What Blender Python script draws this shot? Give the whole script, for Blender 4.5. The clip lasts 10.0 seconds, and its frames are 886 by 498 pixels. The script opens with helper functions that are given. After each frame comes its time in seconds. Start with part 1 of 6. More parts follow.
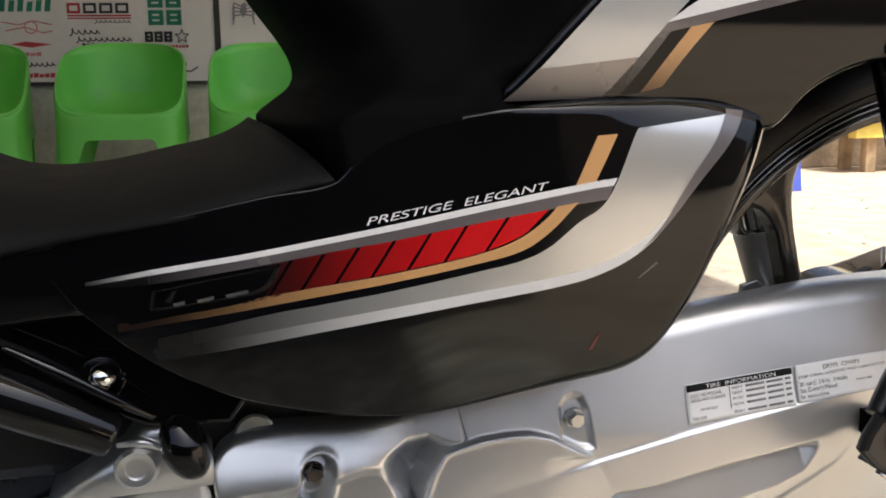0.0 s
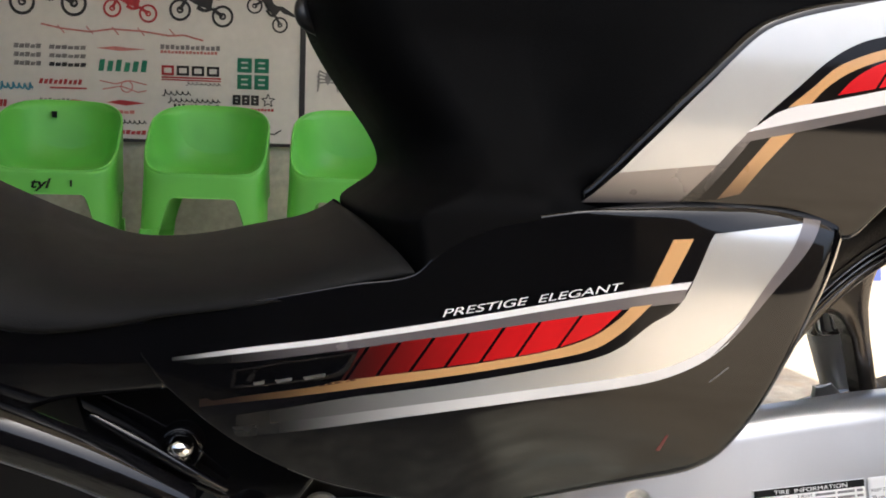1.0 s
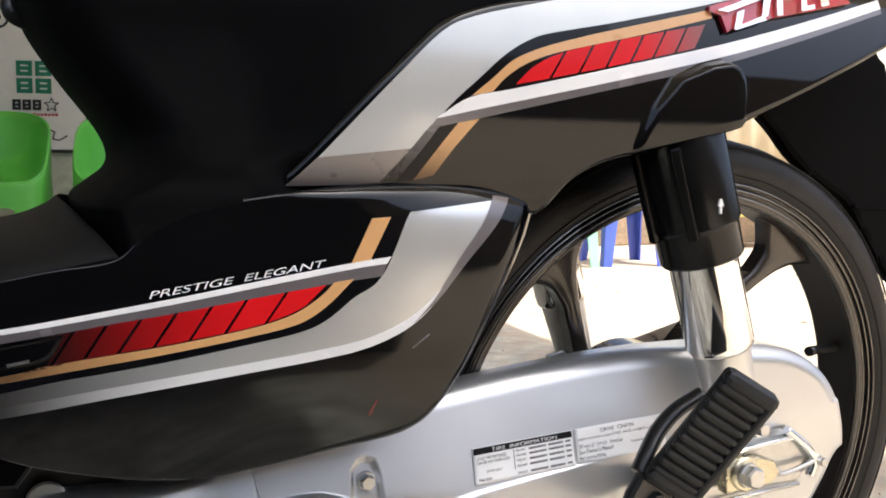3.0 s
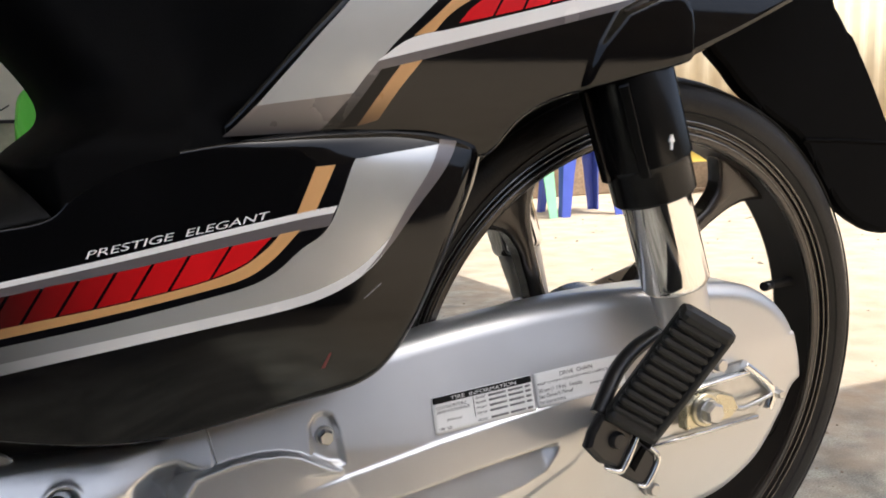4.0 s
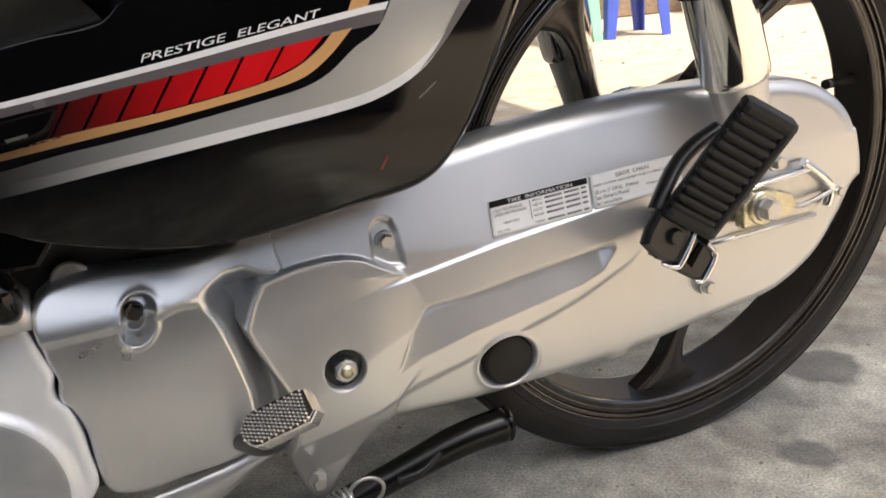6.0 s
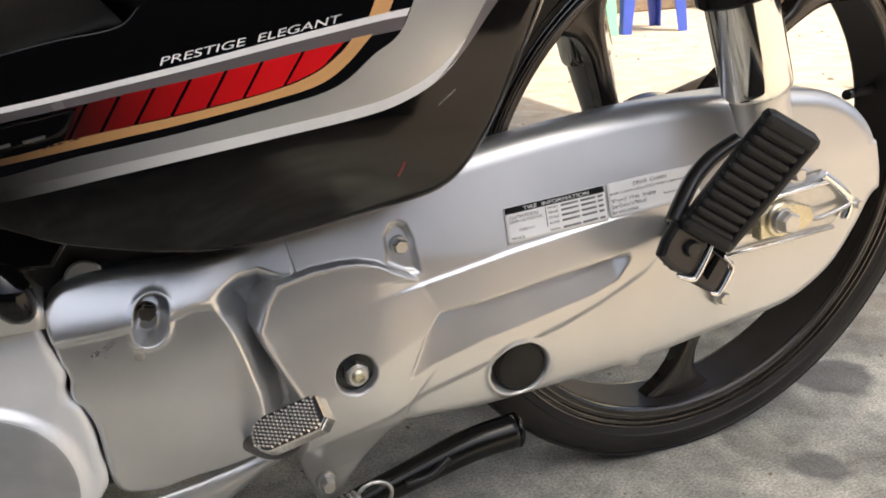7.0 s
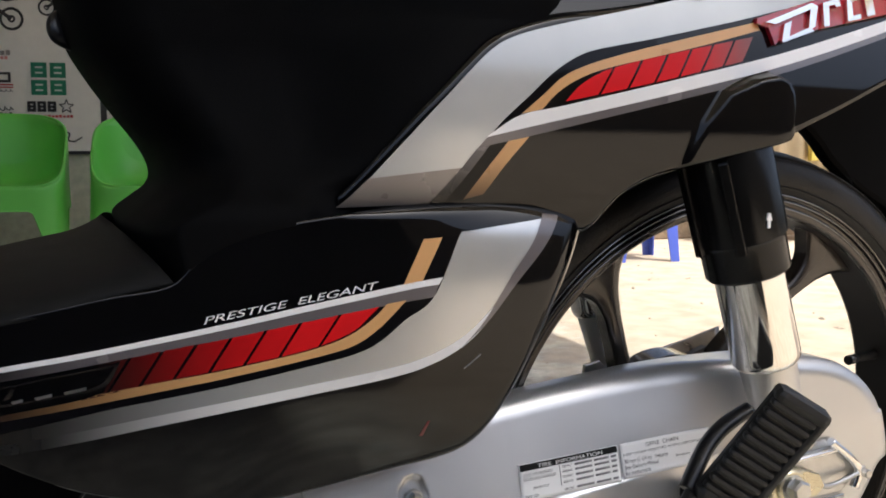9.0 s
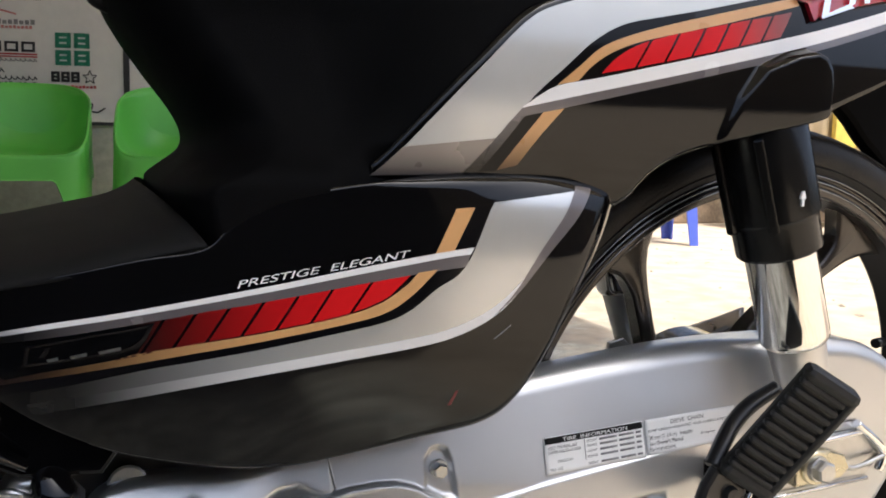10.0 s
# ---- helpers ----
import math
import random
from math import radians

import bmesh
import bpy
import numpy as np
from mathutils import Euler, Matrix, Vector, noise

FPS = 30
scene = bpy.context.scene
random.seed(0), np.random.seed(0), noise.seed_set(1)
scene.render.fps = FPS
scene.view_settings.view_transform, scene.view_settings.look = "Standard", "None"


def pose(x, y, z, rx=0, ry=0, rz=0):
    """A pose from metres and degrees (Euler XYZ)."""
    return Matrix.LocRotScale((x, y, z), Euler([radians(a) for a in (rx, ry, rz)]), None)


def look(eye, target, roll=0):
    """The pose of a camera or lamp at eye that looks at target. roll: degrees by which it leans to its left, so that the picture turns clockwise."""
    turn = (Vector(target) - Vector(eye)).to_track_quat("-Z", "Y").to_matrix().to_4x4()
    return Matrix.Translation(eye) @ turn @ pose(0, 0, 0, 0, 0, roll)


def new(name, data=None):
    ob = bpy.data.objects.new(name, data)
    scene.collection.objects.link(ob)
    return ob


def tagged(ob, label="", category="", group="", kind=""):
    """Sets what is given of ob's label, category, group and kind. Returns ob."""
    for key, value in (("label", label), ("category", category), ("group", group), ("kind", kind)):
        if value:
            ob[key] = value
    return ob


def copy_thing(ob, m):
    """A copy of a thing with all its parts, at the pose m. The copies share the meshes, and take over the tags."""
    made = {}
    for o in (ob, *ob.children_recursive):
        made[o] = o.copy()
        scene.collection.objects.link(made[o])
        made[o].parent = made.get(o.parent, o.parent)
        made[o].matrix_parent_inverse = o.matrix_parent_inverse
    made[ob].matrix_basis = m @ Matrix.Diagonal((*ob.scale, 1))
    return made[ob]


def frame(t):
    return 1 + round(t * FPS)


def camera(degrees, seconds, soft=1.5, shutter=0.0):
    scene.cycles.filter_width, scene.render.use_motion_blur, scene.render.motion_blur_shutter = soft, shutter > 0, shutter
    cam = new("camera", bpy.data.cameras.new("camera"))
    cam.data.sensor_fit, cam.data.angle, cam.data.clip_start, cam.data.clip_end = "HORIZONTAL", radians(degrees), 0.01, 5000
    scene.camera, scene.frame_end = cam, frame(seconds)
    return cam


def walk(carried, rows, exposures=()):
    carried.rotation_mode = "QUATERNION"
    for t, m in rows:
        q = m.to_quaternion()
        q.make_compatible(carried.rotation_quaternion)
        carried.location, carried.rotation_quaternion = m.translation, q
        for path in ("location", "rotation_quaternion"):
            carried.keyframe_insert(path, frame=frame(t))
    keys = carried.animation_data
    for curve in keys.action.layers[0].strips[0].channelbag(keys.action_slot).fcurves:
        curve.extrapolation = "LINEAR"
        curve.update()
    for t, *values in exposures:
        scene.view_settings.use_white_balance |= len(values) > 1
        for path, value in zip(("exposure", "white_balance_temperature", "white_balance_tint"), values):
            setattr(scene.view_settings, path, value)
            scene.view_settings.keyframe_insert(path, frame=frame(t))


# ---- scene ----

cam = camera(50.4, 10.0, soft=1.8)
PATH = [
    (0.0, -0.5436, -0.6681, 0.5174, 80.198, 0.541, -15.101),
    (0.5, -0.5417, -0.6677, 0.5327, 81.321, -1.671, -12.396),
    (1.0, -0.5511, -0.6787, 0.5350, 84.123, -1.964, -10.619),
    (1.5, -0.5485, -0.6865, 0.5375, 83.844, -2.654, -12.711),
    (2.0, -0.5236, -0.7103, 0.5407, 84.440, -2.365, -15.396),
    (2.5, -0.5038, -0.7242, 0.5362, 85.123, -2.051, -18.795),
    (3.0, -0.4934, -0.7359, 0.5262, 84.580, -0.701, -21.563),
    (3.2, -0.4920, -0.7356, 0.5257, 83.652, -0.152, -22.918),
    (4.3, -0.4800, -0.7233, 0.5123, 80.751, 1.968, -24.447),
    (4.5, -0.4841, -0.7219, 0.5092, 79.226, 2.212, -24.640),
    (5.0, -0.4953, -0.7170, 0.4975, 75.258, 2.714, -23.666),
    (5.5, -0.4945, -0.7253, 0.4893, 73.483, 4.193, -22.162),
    (6.8, -0.4900, -0.7201, 0.5044, 70.683, 2.938, -21.547),
    (7.0, -0.4932, -0.7169, 0.5049, 71.503, 2.674, -21.166),
    (7.5, -0.4853, -0.7204, 0.5173, 74.095, 1.932, -20.703),
    (8.0, -0.5051, -0.6980, 0.5166, 78.635, 1.031, -21.228),
    (8.5, -0.5129, -0.6984, 0.5294, 81.155, 0.913, -19.079),
    (9.0, -0.5177, -0.7199, 0.5426, 84.179, -0.223, -21.160),
    (9.5, -0.5170, -0.7219, 0.5435, 85.253, -1.361, -21.266),
    (10.0, -0.5274, -0.7163, 0.5357, 82.969, -1.358, -20.062),
]
walk(cam, [(t, pose(*p)) for t, *p in PATH], exposures=[(t, e, k, 5) for t, e, k in ((0.0, 1.01, 6030), (1.0, 1.62, 6030), (2.0, 1.84, 5880), (2.6, 1.65, 5840), (3.2, 1.24, 5860), (4.5, 0.86, 6030), (5.2, 0.98, 6150), (7.3, 1.02, 6130), (8.0, 0.86, 5960), (9.0, 0.81, 5820), (10.0, 1.01, 5820))])

# ---- light ----
SUN_TO = Vector((0.15, -0.27, 0.95)).normalized()
world = bpy.data.worlds.new("sky")
scene.world = world
world.use_nodes = True
_n = world.node_tree.nodes
_sky = _n.new("ShaderNodeTexSky")
_sky.sky_type = "NISHITA"
_sky.sun_disc = False
_sky.dust_density = 8.0
_sky.air_density = 0.6
_sky.sun_elevation = math.asin(SUN_TO.z)
_sky.sun_rotation = math.atan2(SUN_TO.x, SUN_TO.y)
world.node_tree.links.new(_sky.outputs[0], _n["Background"].inputs[0])
_n["Background"].inputs[1].default_value = 0.15
sun = new("sun", bpy.data.lights.new("sun", "SUN"))
sun.data.energy = 3.4
sun.data.angle = radians(0.6)
sun.data.color = (1.0, 0.94, 0.84)
sun.matrix_world = look(SUN_TO * 20, (0, 0, 0))


# ---- materials ----
def material(name, color, rough=0.5, metal=0.0, coat=0.0, vary=0.15, vscale=30.0, bump=0.0, bscale=300.0, rvary=0.08, spec=0.5, fine=0.0):
    m = bpy.data.materials.new(name)
    m.use_nodes = True
    nt = m.node_tree
    b = nt.nodes["Principled BSDF"]
    co = nt.nodes.new("ShaderNodeTexCoord")
    nz = nt.nodes.new("ShaderNodeTexNoise")
    nz.inputs["Scale"].default_value = vscale
    nz.inputs["Detail"].default_value = 6.0
    nt.links.new(co.outputs["Object"], nz.inputs["Vector"])
    rp = nt.nodes.new("ShaderNodeValToRGB")
    rp.color_ramp.elements[0].position, rp.color_ramp.elements[1].position = 0.3, 0.72
    rp.color_ramp.elements[0].color = (*[c * (1 - vary) for c in color], 1)
    rp.color_ramp.elements[1].color = (*[min(1, c * (1 + vary)) for c in color], 1)
    nt.links.new(nz.outputs["Fac"], rp.inputs["Fac"])
    last = rp.outputs["Color"]
    if fine:
        n2 = nt.nodes.new("ShaderNodeTexNoise")
        n2.inputs["Scale"].default_value = vscale * 14
        n2.inputs["Detail"].default_value = 3.0
        nt.links.new(co.outputs["Object"], n2.inputs["Vector"])
        mr = nt.nodes.new("ShaderNodeMapRange")
        mr.inputs[1].default_value, mr.inputs[2].default_value = 0.3, 0.7
        mr.inputs[3].default_value, mr.inputs[4].default_value = 1 - fine, 1 + fine
        nt.links.new(n2.outputs["Fac"], mr.inputs[0])
        mx = nt.nodes.new("ShaderNodeVectorMath")
        mx.operation = "MULTIPLY"
        nt.links.new(last, mx.inputs[0])
        nt.links.new(mr.outputs[0], mx.inputs[1])
        last = mx.outputs[0]
    nt.links.new(last, b.inputs["Base Color"])
    b.inputs["Metallic"].default_value = metal
    b.inputs["Specular IOR Level"].default_value = spec
    b.inputs["Coat Weight"].default_value = coat
    b.inputs["Coat Roughness"].default_value = 0.04
    rr = nt.nodes.new("ShaderNodeMapRange")
    rr.inputs[3].default_value, rr.inputs[4].default_value = max(0.0, rough - rvary), min(1.0, rough + rvary)
    nt.links.new(nz.outputs["Fac"], rr.inputs[0])
    nt.links.new(rr.outputs[0], b.inputs["Roughness"])
    if bump:
        n3 = nt.nodes.new("ShaderNodeTexNoise")
        n3.inputs["Scale"].default_value = bscale
        n3.inputs["Detail"].default_value = 4.0
        nt.links.new(co.outputs["Object"], n3.inputs["Vector"])
        bp = nt.nodes.new("ShaderNodeBump")
        bp.inputs["Strength"].default_value = bump
        bp.inputs["Distance"].default_value = 0.002
        nt.links.new(n3.outputs["Fac"], bp.inputs["Height"])
        nt.links.new(bp.outputs[0], b.inputs["Normal"])
    return m


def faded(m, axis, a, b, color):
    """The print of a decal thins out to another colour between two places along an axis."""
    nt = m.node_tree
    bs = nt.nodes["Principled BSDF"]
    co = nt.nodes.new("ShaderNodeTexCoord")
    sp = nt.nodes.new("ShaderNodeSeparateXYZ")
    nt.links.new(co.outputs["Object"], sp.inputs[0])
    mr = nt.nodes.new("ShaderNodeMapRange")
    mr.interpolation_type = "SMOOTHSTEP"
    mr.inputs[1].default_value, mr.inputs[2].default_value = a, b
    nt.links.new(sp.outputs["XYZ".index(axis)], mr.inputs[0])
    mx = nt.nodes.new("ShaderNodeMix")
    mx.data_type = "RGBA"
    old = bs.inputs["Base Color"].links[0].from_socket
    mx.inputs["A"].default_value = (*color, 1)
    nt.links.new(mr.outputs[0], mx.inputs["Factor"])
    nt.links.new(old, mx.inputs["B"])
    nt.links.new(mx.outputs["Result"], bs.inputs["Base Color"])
    for name in ("Metallic", "Coat Weight"):
        mu = nt.nodes.new("ShaderNodeMath")
        mu.operation = "MULTIPLY"
        mu.inputs[1].default_value = bs.inputs[name].default_value
        nt.links.new(mr.outputs[0], mu.inputs[0])
        nt.links.new(mu.outputs[0], bs.inputs[name])
    return m


BLACK_GLOSS = material("black_gloss_paint", (0.003, 0.003, 0.0035), 0.07, coat=0.08, vary=0.2, rvary=0.04, bump=0.015, bscale=60, spec=0.35)
BLACK_MATTE = material("black_grained_plastic", (0.0026, 0.0026, 0.0028), 0.6, vary=0.25, bump=0.25, bscale=1500, spec=0.045)
TUNNEL_BLACK = material("dark_grey_grained_plastic", (0.0085, 0.0085, 0.0084), 0.55, vary=0.2, bump=0.25, bscale=1500, spec=0.12)
SHOCK_BLACK = material("black_moulded_cover", (0.006, 0.006, 0.006), 0.22, vary=0.2, spec=0.3)
BLACK_SATIN = material("black_satin_steel", (0.012, 0.012, 0.013), 0.3, vary=0.3, bump=0.05)
RUBBER = material("black_rubber", (0.017, 0.0155, 0.014), 0.5, vary=0.5, vscale=18, bump=0.25, bscale=500, spec=0.3)
PEG_RUBBER = material("step_rubber", (0.012, 0.012, 0.012), 0.5, vary=0.3, bump=0.12, bscale=900)
SILVER_PAINT = material("silver_painted_metal", (0.62, 0.618, 0.610), 0.34, metal=0.74, vary=0.04, vscale=14, bump=0.03, bscale=900, rvary=0.05)
ENGINE_SILVER = material("cast_aluminium_paint", (0.77, 0.775, 0.775), 0.31, metal=0.85, vary=0.05, vscale=18, bump=0.05, bscale=1200)
WHITE_SILVER = material("bright_silver_paint", (0.86, 0.87, 0.87), 0.36, metal=0.35, vary=0.04, bump=0.04, bscale=1000)
ZINC = material("yellow_zinc_plate", (0.60, 0.56, 0.42), 0.28, metal=0.95, vary=0.12, vscale=60)
CHROME = material("chrome", (0.86, 0.85, 0.83), 0.07, metal=1.0, vary=0.04, rvary=0.03)
TUBE_GLOSS = material("black_frame_enamel", (0.004, 0.004, 0.0045), 0.06, spec=0.5, vary=0.2, vscale=60)
DARK_CHROME = material("smoked_chrome", (0.13, 0.115, 0.105), 0.16, metal=0.9, vary=0.3, vscale=120)
BARREL = material("dull_rim_barrel", (0.030, 0.026, 0.023), 0.5, metal=0.3, vary=0.3, vscale=20)
RIM_EDGE = material("polished_rim_edge", (0.20, 0.195, 0.19), 0.24, metal=0.9, vary=0.2, vscale=30)
SHIELD = material("brown_grey_shield", (0.20, 0.18, 0.16), 0.30, metal=0.8, vary=0.2, vscale=40)
STEEL = material("plated_steel", (0.56, 0.56, 0.55), 0.36, metal=1.0, vary=0.10, vscale=80)
RIM_PAINT = material("dark_bronze_rim", (0.050, 0.043, 0.037), 0.25, metal=0.45, coat=0.4, vary=0.2, vscale=22, rvary=0.05)
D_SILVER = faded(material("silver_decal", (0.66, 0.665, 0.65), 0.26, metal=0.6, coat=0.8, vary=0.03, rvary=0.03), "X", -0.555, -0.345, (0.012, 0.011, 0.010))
D_COWL = material("silver_cowl_decal", (0.60, 0.61, 0.59), 0.2, metal=0.25, coat=0.5, vary=0.03, rvary=0.03)
D_GREY = faded(material("grey_decal", (0.17, 0.155, 0.16), 0.25, metal=0.3, coat=0.5, vary=0.05), "X", -0.58, -0.50, (0.004, 0.004, 0.004))
D_WHITE = faded(material("white_decal", (0.90, 0.895, 0.885), 0.25, coat=0.5, vary=0.02), "X", -0.605, -0.55, (0.004, 0.004, 0.004))
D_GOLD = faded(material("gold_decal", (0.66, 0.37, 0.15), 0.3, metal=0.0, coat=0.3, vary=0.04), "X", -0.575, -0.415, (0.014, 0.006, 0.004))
D_BLACK = material("black_decal", (0.004, 0.004, 0.005), 0.12, vary=0.2, rvary=0.04, spec=0.22)
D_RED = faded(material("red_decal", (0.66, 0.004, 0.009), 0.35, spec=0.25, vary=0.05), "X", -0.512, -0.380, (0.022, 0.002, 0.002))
D_RED2 = faded(material("red_cowl_decal", (0.66, 0.004, 0.009), 0.35, spec=0.25, vary=0.05), "X", -0.040, -0.125, (0.20, 0.12, 0.12))
DULL_RED = material("red_scuff", (0.14, 0.010, 0.016), 0.35)
EMBLEM_RED = material("red_emblem_plastic", (0.42, 0.012, 0.03), 0.12, coat=0.8)
PAPER = material("white_sticker", (0.84, 0.84, 0.82), 0.5, vary=0.04, spec=0.3)
INK = material("black_ink", (0.012, 0.012, 0.012), 0.7, spec=0.1)
GREY_INK = material("grey_ink", (0.22, 0.22, 0.22), 0.5)
GREEN = material("green_plastic", (0.145, 0.52, 0.070), 0.40, vary=0.06, vscale=9, bump=0.03, bscale=400)
BLUE = material("blue_plastic", (0.08, 0.12, 0.52), 0.35, vary=0.08, vscale=12)
MINT = material("mint_plastic", (0.32, 0.72, 0.45), 0.35, vary=0.06)
PLASTER = material("stained_plaster", (0.36, 0.365, 0.29), 0.85, vary=0.35, vscale=3.0, bump=0.3, bscale=60, fine=0.12)
BROWN_WALL = material("brown_earth_wall", (0.24, 0.17, 0.11), 0.9, vary=0.45, vscale=4.0, bump=0.5, bscale=40, fine=0.2)
DARK_WALL = material("dark_blocker_wall", (0.036, 0.037, 0.038), 0.9, vary=0.3, vscale=3.0, bump=0.3, bscale=40)
TAN_WALL = material("tan_plaster", (0.17, 0.14, 0.105), 0.9, vary=0.3, vscale=2.0, bump=0.3, bscale=40)
CREAM = material("cream_sheet_metal", (0.72, 0.64, 0.46), 0.5, vary=0.12, vscale=5)
YELLOW = material("yellow_painted_board", (0.68, 0.52, 0.10), 0.5, vary=0.2, vscale=9)
TIMBER = material("weathered_timber", (0.34, 0.24, 0.14), 0.75, vary=0.35, vscale=14, bump=0.3)
CEILING = material("pale_roof_underside", (0.68, 0.65, 0.58), 0.85, vary=0.2, vscale=3)
BANNER = material("white_vinyl_banner", (0.68, 0.655, 0.60), 0.5, vary=0.05, vscale=2.5, fine=0.03)
P_RED = material("red_print", (0.42, 0.035, 0.04), 0.55, vary=0.15, vscale=60)
P_PINK = material("pale_red_print", (0.55, 0.20, 0.18), 0.55, vary=0.2, vscale=60)
P_GREEN = material("green_print", (0.02, 0.20, 0.11), 0.55, vary=0.15, vscale=60)
P_BLUE = material("blue_print", (0.06, 0.26, 0.36), 0.55, vary=0.15, vscale=60)
P_BLACK = material("black_print", (0.025, 0.024, 0.024), 0.55, vary=0.2, vscale=60)
P_GREY = material("grey_print", (0.22, 0.21, 0.20), 0.55, vary=0.25, vscale=60)


def ground_material():
    """Worn concrete under the roof, dry tan earth out in the yard, with a few dark oil stains."""
    m = material("concrete_and_earth", (0.415, 0.402, 0.350), 0.85, vary=0.30, vscale=26.0, bump=0.9, bscale=120, fine=0.40)
    nt = m.node_tree
    b = nt.nodes["Principled BSDF"]
    co = nt.nodes.new("ShaderNodeTexCoord")
    src = b.inputs["Base Color"].links[0].from_socket
    warp = nt.nodes.new("ShaderNodeTexNoise")
    warp.inputs["Scale"].default_value = 14.0
    nt.links.new(co.outputs["Object"], warp.inputs["Vector"])
    # broad stains on the concrete
    blot = nt.nodes.new("ShaderNodeTexNoise")
    blot.inputs["Scale"].default_value, blot.inputs["Detail"].default_value, blot.inputs["Distortion"].default_value = 5.5, 9.0, 1.2
    nt.links.new(co.outputs["Object"], blot.inputs["Vector"])
    bm_ = nt.nodes.new("ShaderNodeMapRange")
    bm_.inputs[1].default_value, bm_.inputs[2].default_value, bm_.inputs[3].default_value, bm_.inputs[4].default_value = 0.34, 0.64, 0.52, 1.18
    nt.links.new(blot.outputs["Fac"], bm_.inputs[0])
    bv = nt.nodes.new("ShaderNodeVectorMath")
    bv.operation = "MULTIPLY"
    nt.links.new(src, bv.inputs[0])
    nt.links.new(bm_.outputs[0], bv.inputs[1])
    src = bv.outputs[0]
    # earth further out
    sp = nt.nodes.new("ShaderNodeSeparateXYZ")
    nt.links.new(co.outputs["Object"], sp.inputs[0])
    ad = nt.nodes.new("ShaderNodeMath")
    ad.operation = "ADD"
    nt.links.new(sp.outputs[0], ad.inputs[0])
    nt.links.new(warp.outputs["Fac"], ad.inputs[1])
    mr = nt.nodes.new("ShaderNodeMapRange")
    mr.inputs[1].default_value, mr.inputs[2].default_value = 0.9, 1.5
    nt.links.new(ad.outputs[0], mr.inputs[0])
    side = nt.nodes.new("ShaderNodeMapRange")
    side.inputs[1].default_value, side.inputs[2].default_value = -0.30, -0.05
    nt.links.new(sp.outputs[0], side.inputs[0])
    front = nt.nodes.new("ShaderNodeMath")
    front.operation = "SUBTRACT"
    nt.links.new(warp.outputs["Fac"], front.inputs[0])
    nt.links.new(sp.outputs[1], front.inputs[1])
    fr = nt.nodes.new("ShaderNodeMapRange")
    fr.inputs[1].default_value, fr.inputs[2].default_value = 0.75, 0.95
    nt.links.new(front.outputs[0], fr.inputs[0])
    both = nt.nodes.new("ShaderNodeMath")
    both.operation = "MULTIPLY"
    nt.links.new(fr.outputs[0], both.inputs[0])
    nt.links.new(side.outputs[0], both.inputs[1])
    either = nt.nodes.new("ShaderNodeMath")
    either.operation = "MAXIMUM"
    nt.links.new(mr.outputs[0], either.inputs[0])
    nt.links.new(both.outputs[0], either.inputs[1])
    n4 = nt.nodes.new("ShaderNodeTexNoise")
    n4.inputs["Scale"].default_value = 9.0
    n4.inputs["Detail"].default_value = 8.0
    nt.links.new(co.outputs["Object"], n4.inputs["Vector"])
    er = nt.nodes.new("ShaderNodeValToRGB")
    er.color_ramp.elements[0].position, er.color_ramp.elements[1].position = 0.34, 0.62
    er.color_ramp.elements[0].color = (0.335, 0.260, 0.184, 1)
    er.color_ramp.elements[1].color = (0.425, 0.340, 0.250, 1)
    nt.links.new(n4.outputs["Fac"], er.inputs["Fac"])
    mx = nt.nodes.new("ShaderNodeMix")
    mx.data_type = "RGBA"
    nt.links.new(either.outputs[0], mx.inputs["Factor"])
    nt.links.new(src, mx.inputs["A"])
    nt.links.new(er.outputs[0], mx.inputs["B"])
    last = mx.outputs["Result"]
    for x, y, r in ((0.26, 0.05, 0.040), (0.115, -0.10, 0.020), (0.50, 0.02, 0.04), (-0.17, -0.12, 0.018)):
        ds = nt.nodes.new("ShaderNodeVectorMath")
        ds.operation = "DISTANCE"
        nt.links.new(co.outputs["Object"], ds.inputs[0])
        ds.inputs[1].default_value = (x, y, 0)
        a2 = nt.nodes.new("ShaderNodeMath")
        a2.operation = "MULTIPLY_ADD"
        a2.inputs[1].default_value = -0.07
        nt.links.new(warp.outputs["Fac"], a2.inputs[0])
        nt.links.new(ds.outputs["Value"], a2.inputs[2])
        m2 = nt.nodes.new("ShaderNodeMapRange")
        m2.inputs[1].default_value, m2.inputs[2].default_value = r - 0.035, r - 0.022
        m2.inputs[3].default_value, m2.inputs[4].default_value = 0.68, 0.0
        nt.links.new(a2.outputs[0], m2.inputs[0])
        mk = nt.nodes.new("ShaderNodeMix")
        mk.data_type = "RGBA"
        mk.inputs["B"].default_value = (0.075, 0.075, 0.08, 1)
        nt.links.new(m2.outputs[0], mk.inputs["Factor"])
        nt.links.new(last, mk.inputs["A"])
        last = mk.outputs["Result"]
    nt.links.new(last, b.inputs["Base Color"])
    return m


GROUND = ground_material()


# ---- builders ----
def mesh(name, verts, faces, mat, parent=None, label="", smooth=True, flat_from=None):
    me = bpy.data.meshes.new(name)
    me.from_pydata([tuple(float(c) for c in v) for v in verts], [], [tuple(int(i) for i in f) for f in faces])
    me.materials.append(mat)
    if smooth:
        for i, p in enumerate(me.polygons):
            p.use_smooth = flat_from is None or i < flat_from
    ob = new(name, me)
    if parent is not None:
        ob.parent = parent
    if label:
        ob["label"] = label
    return ob


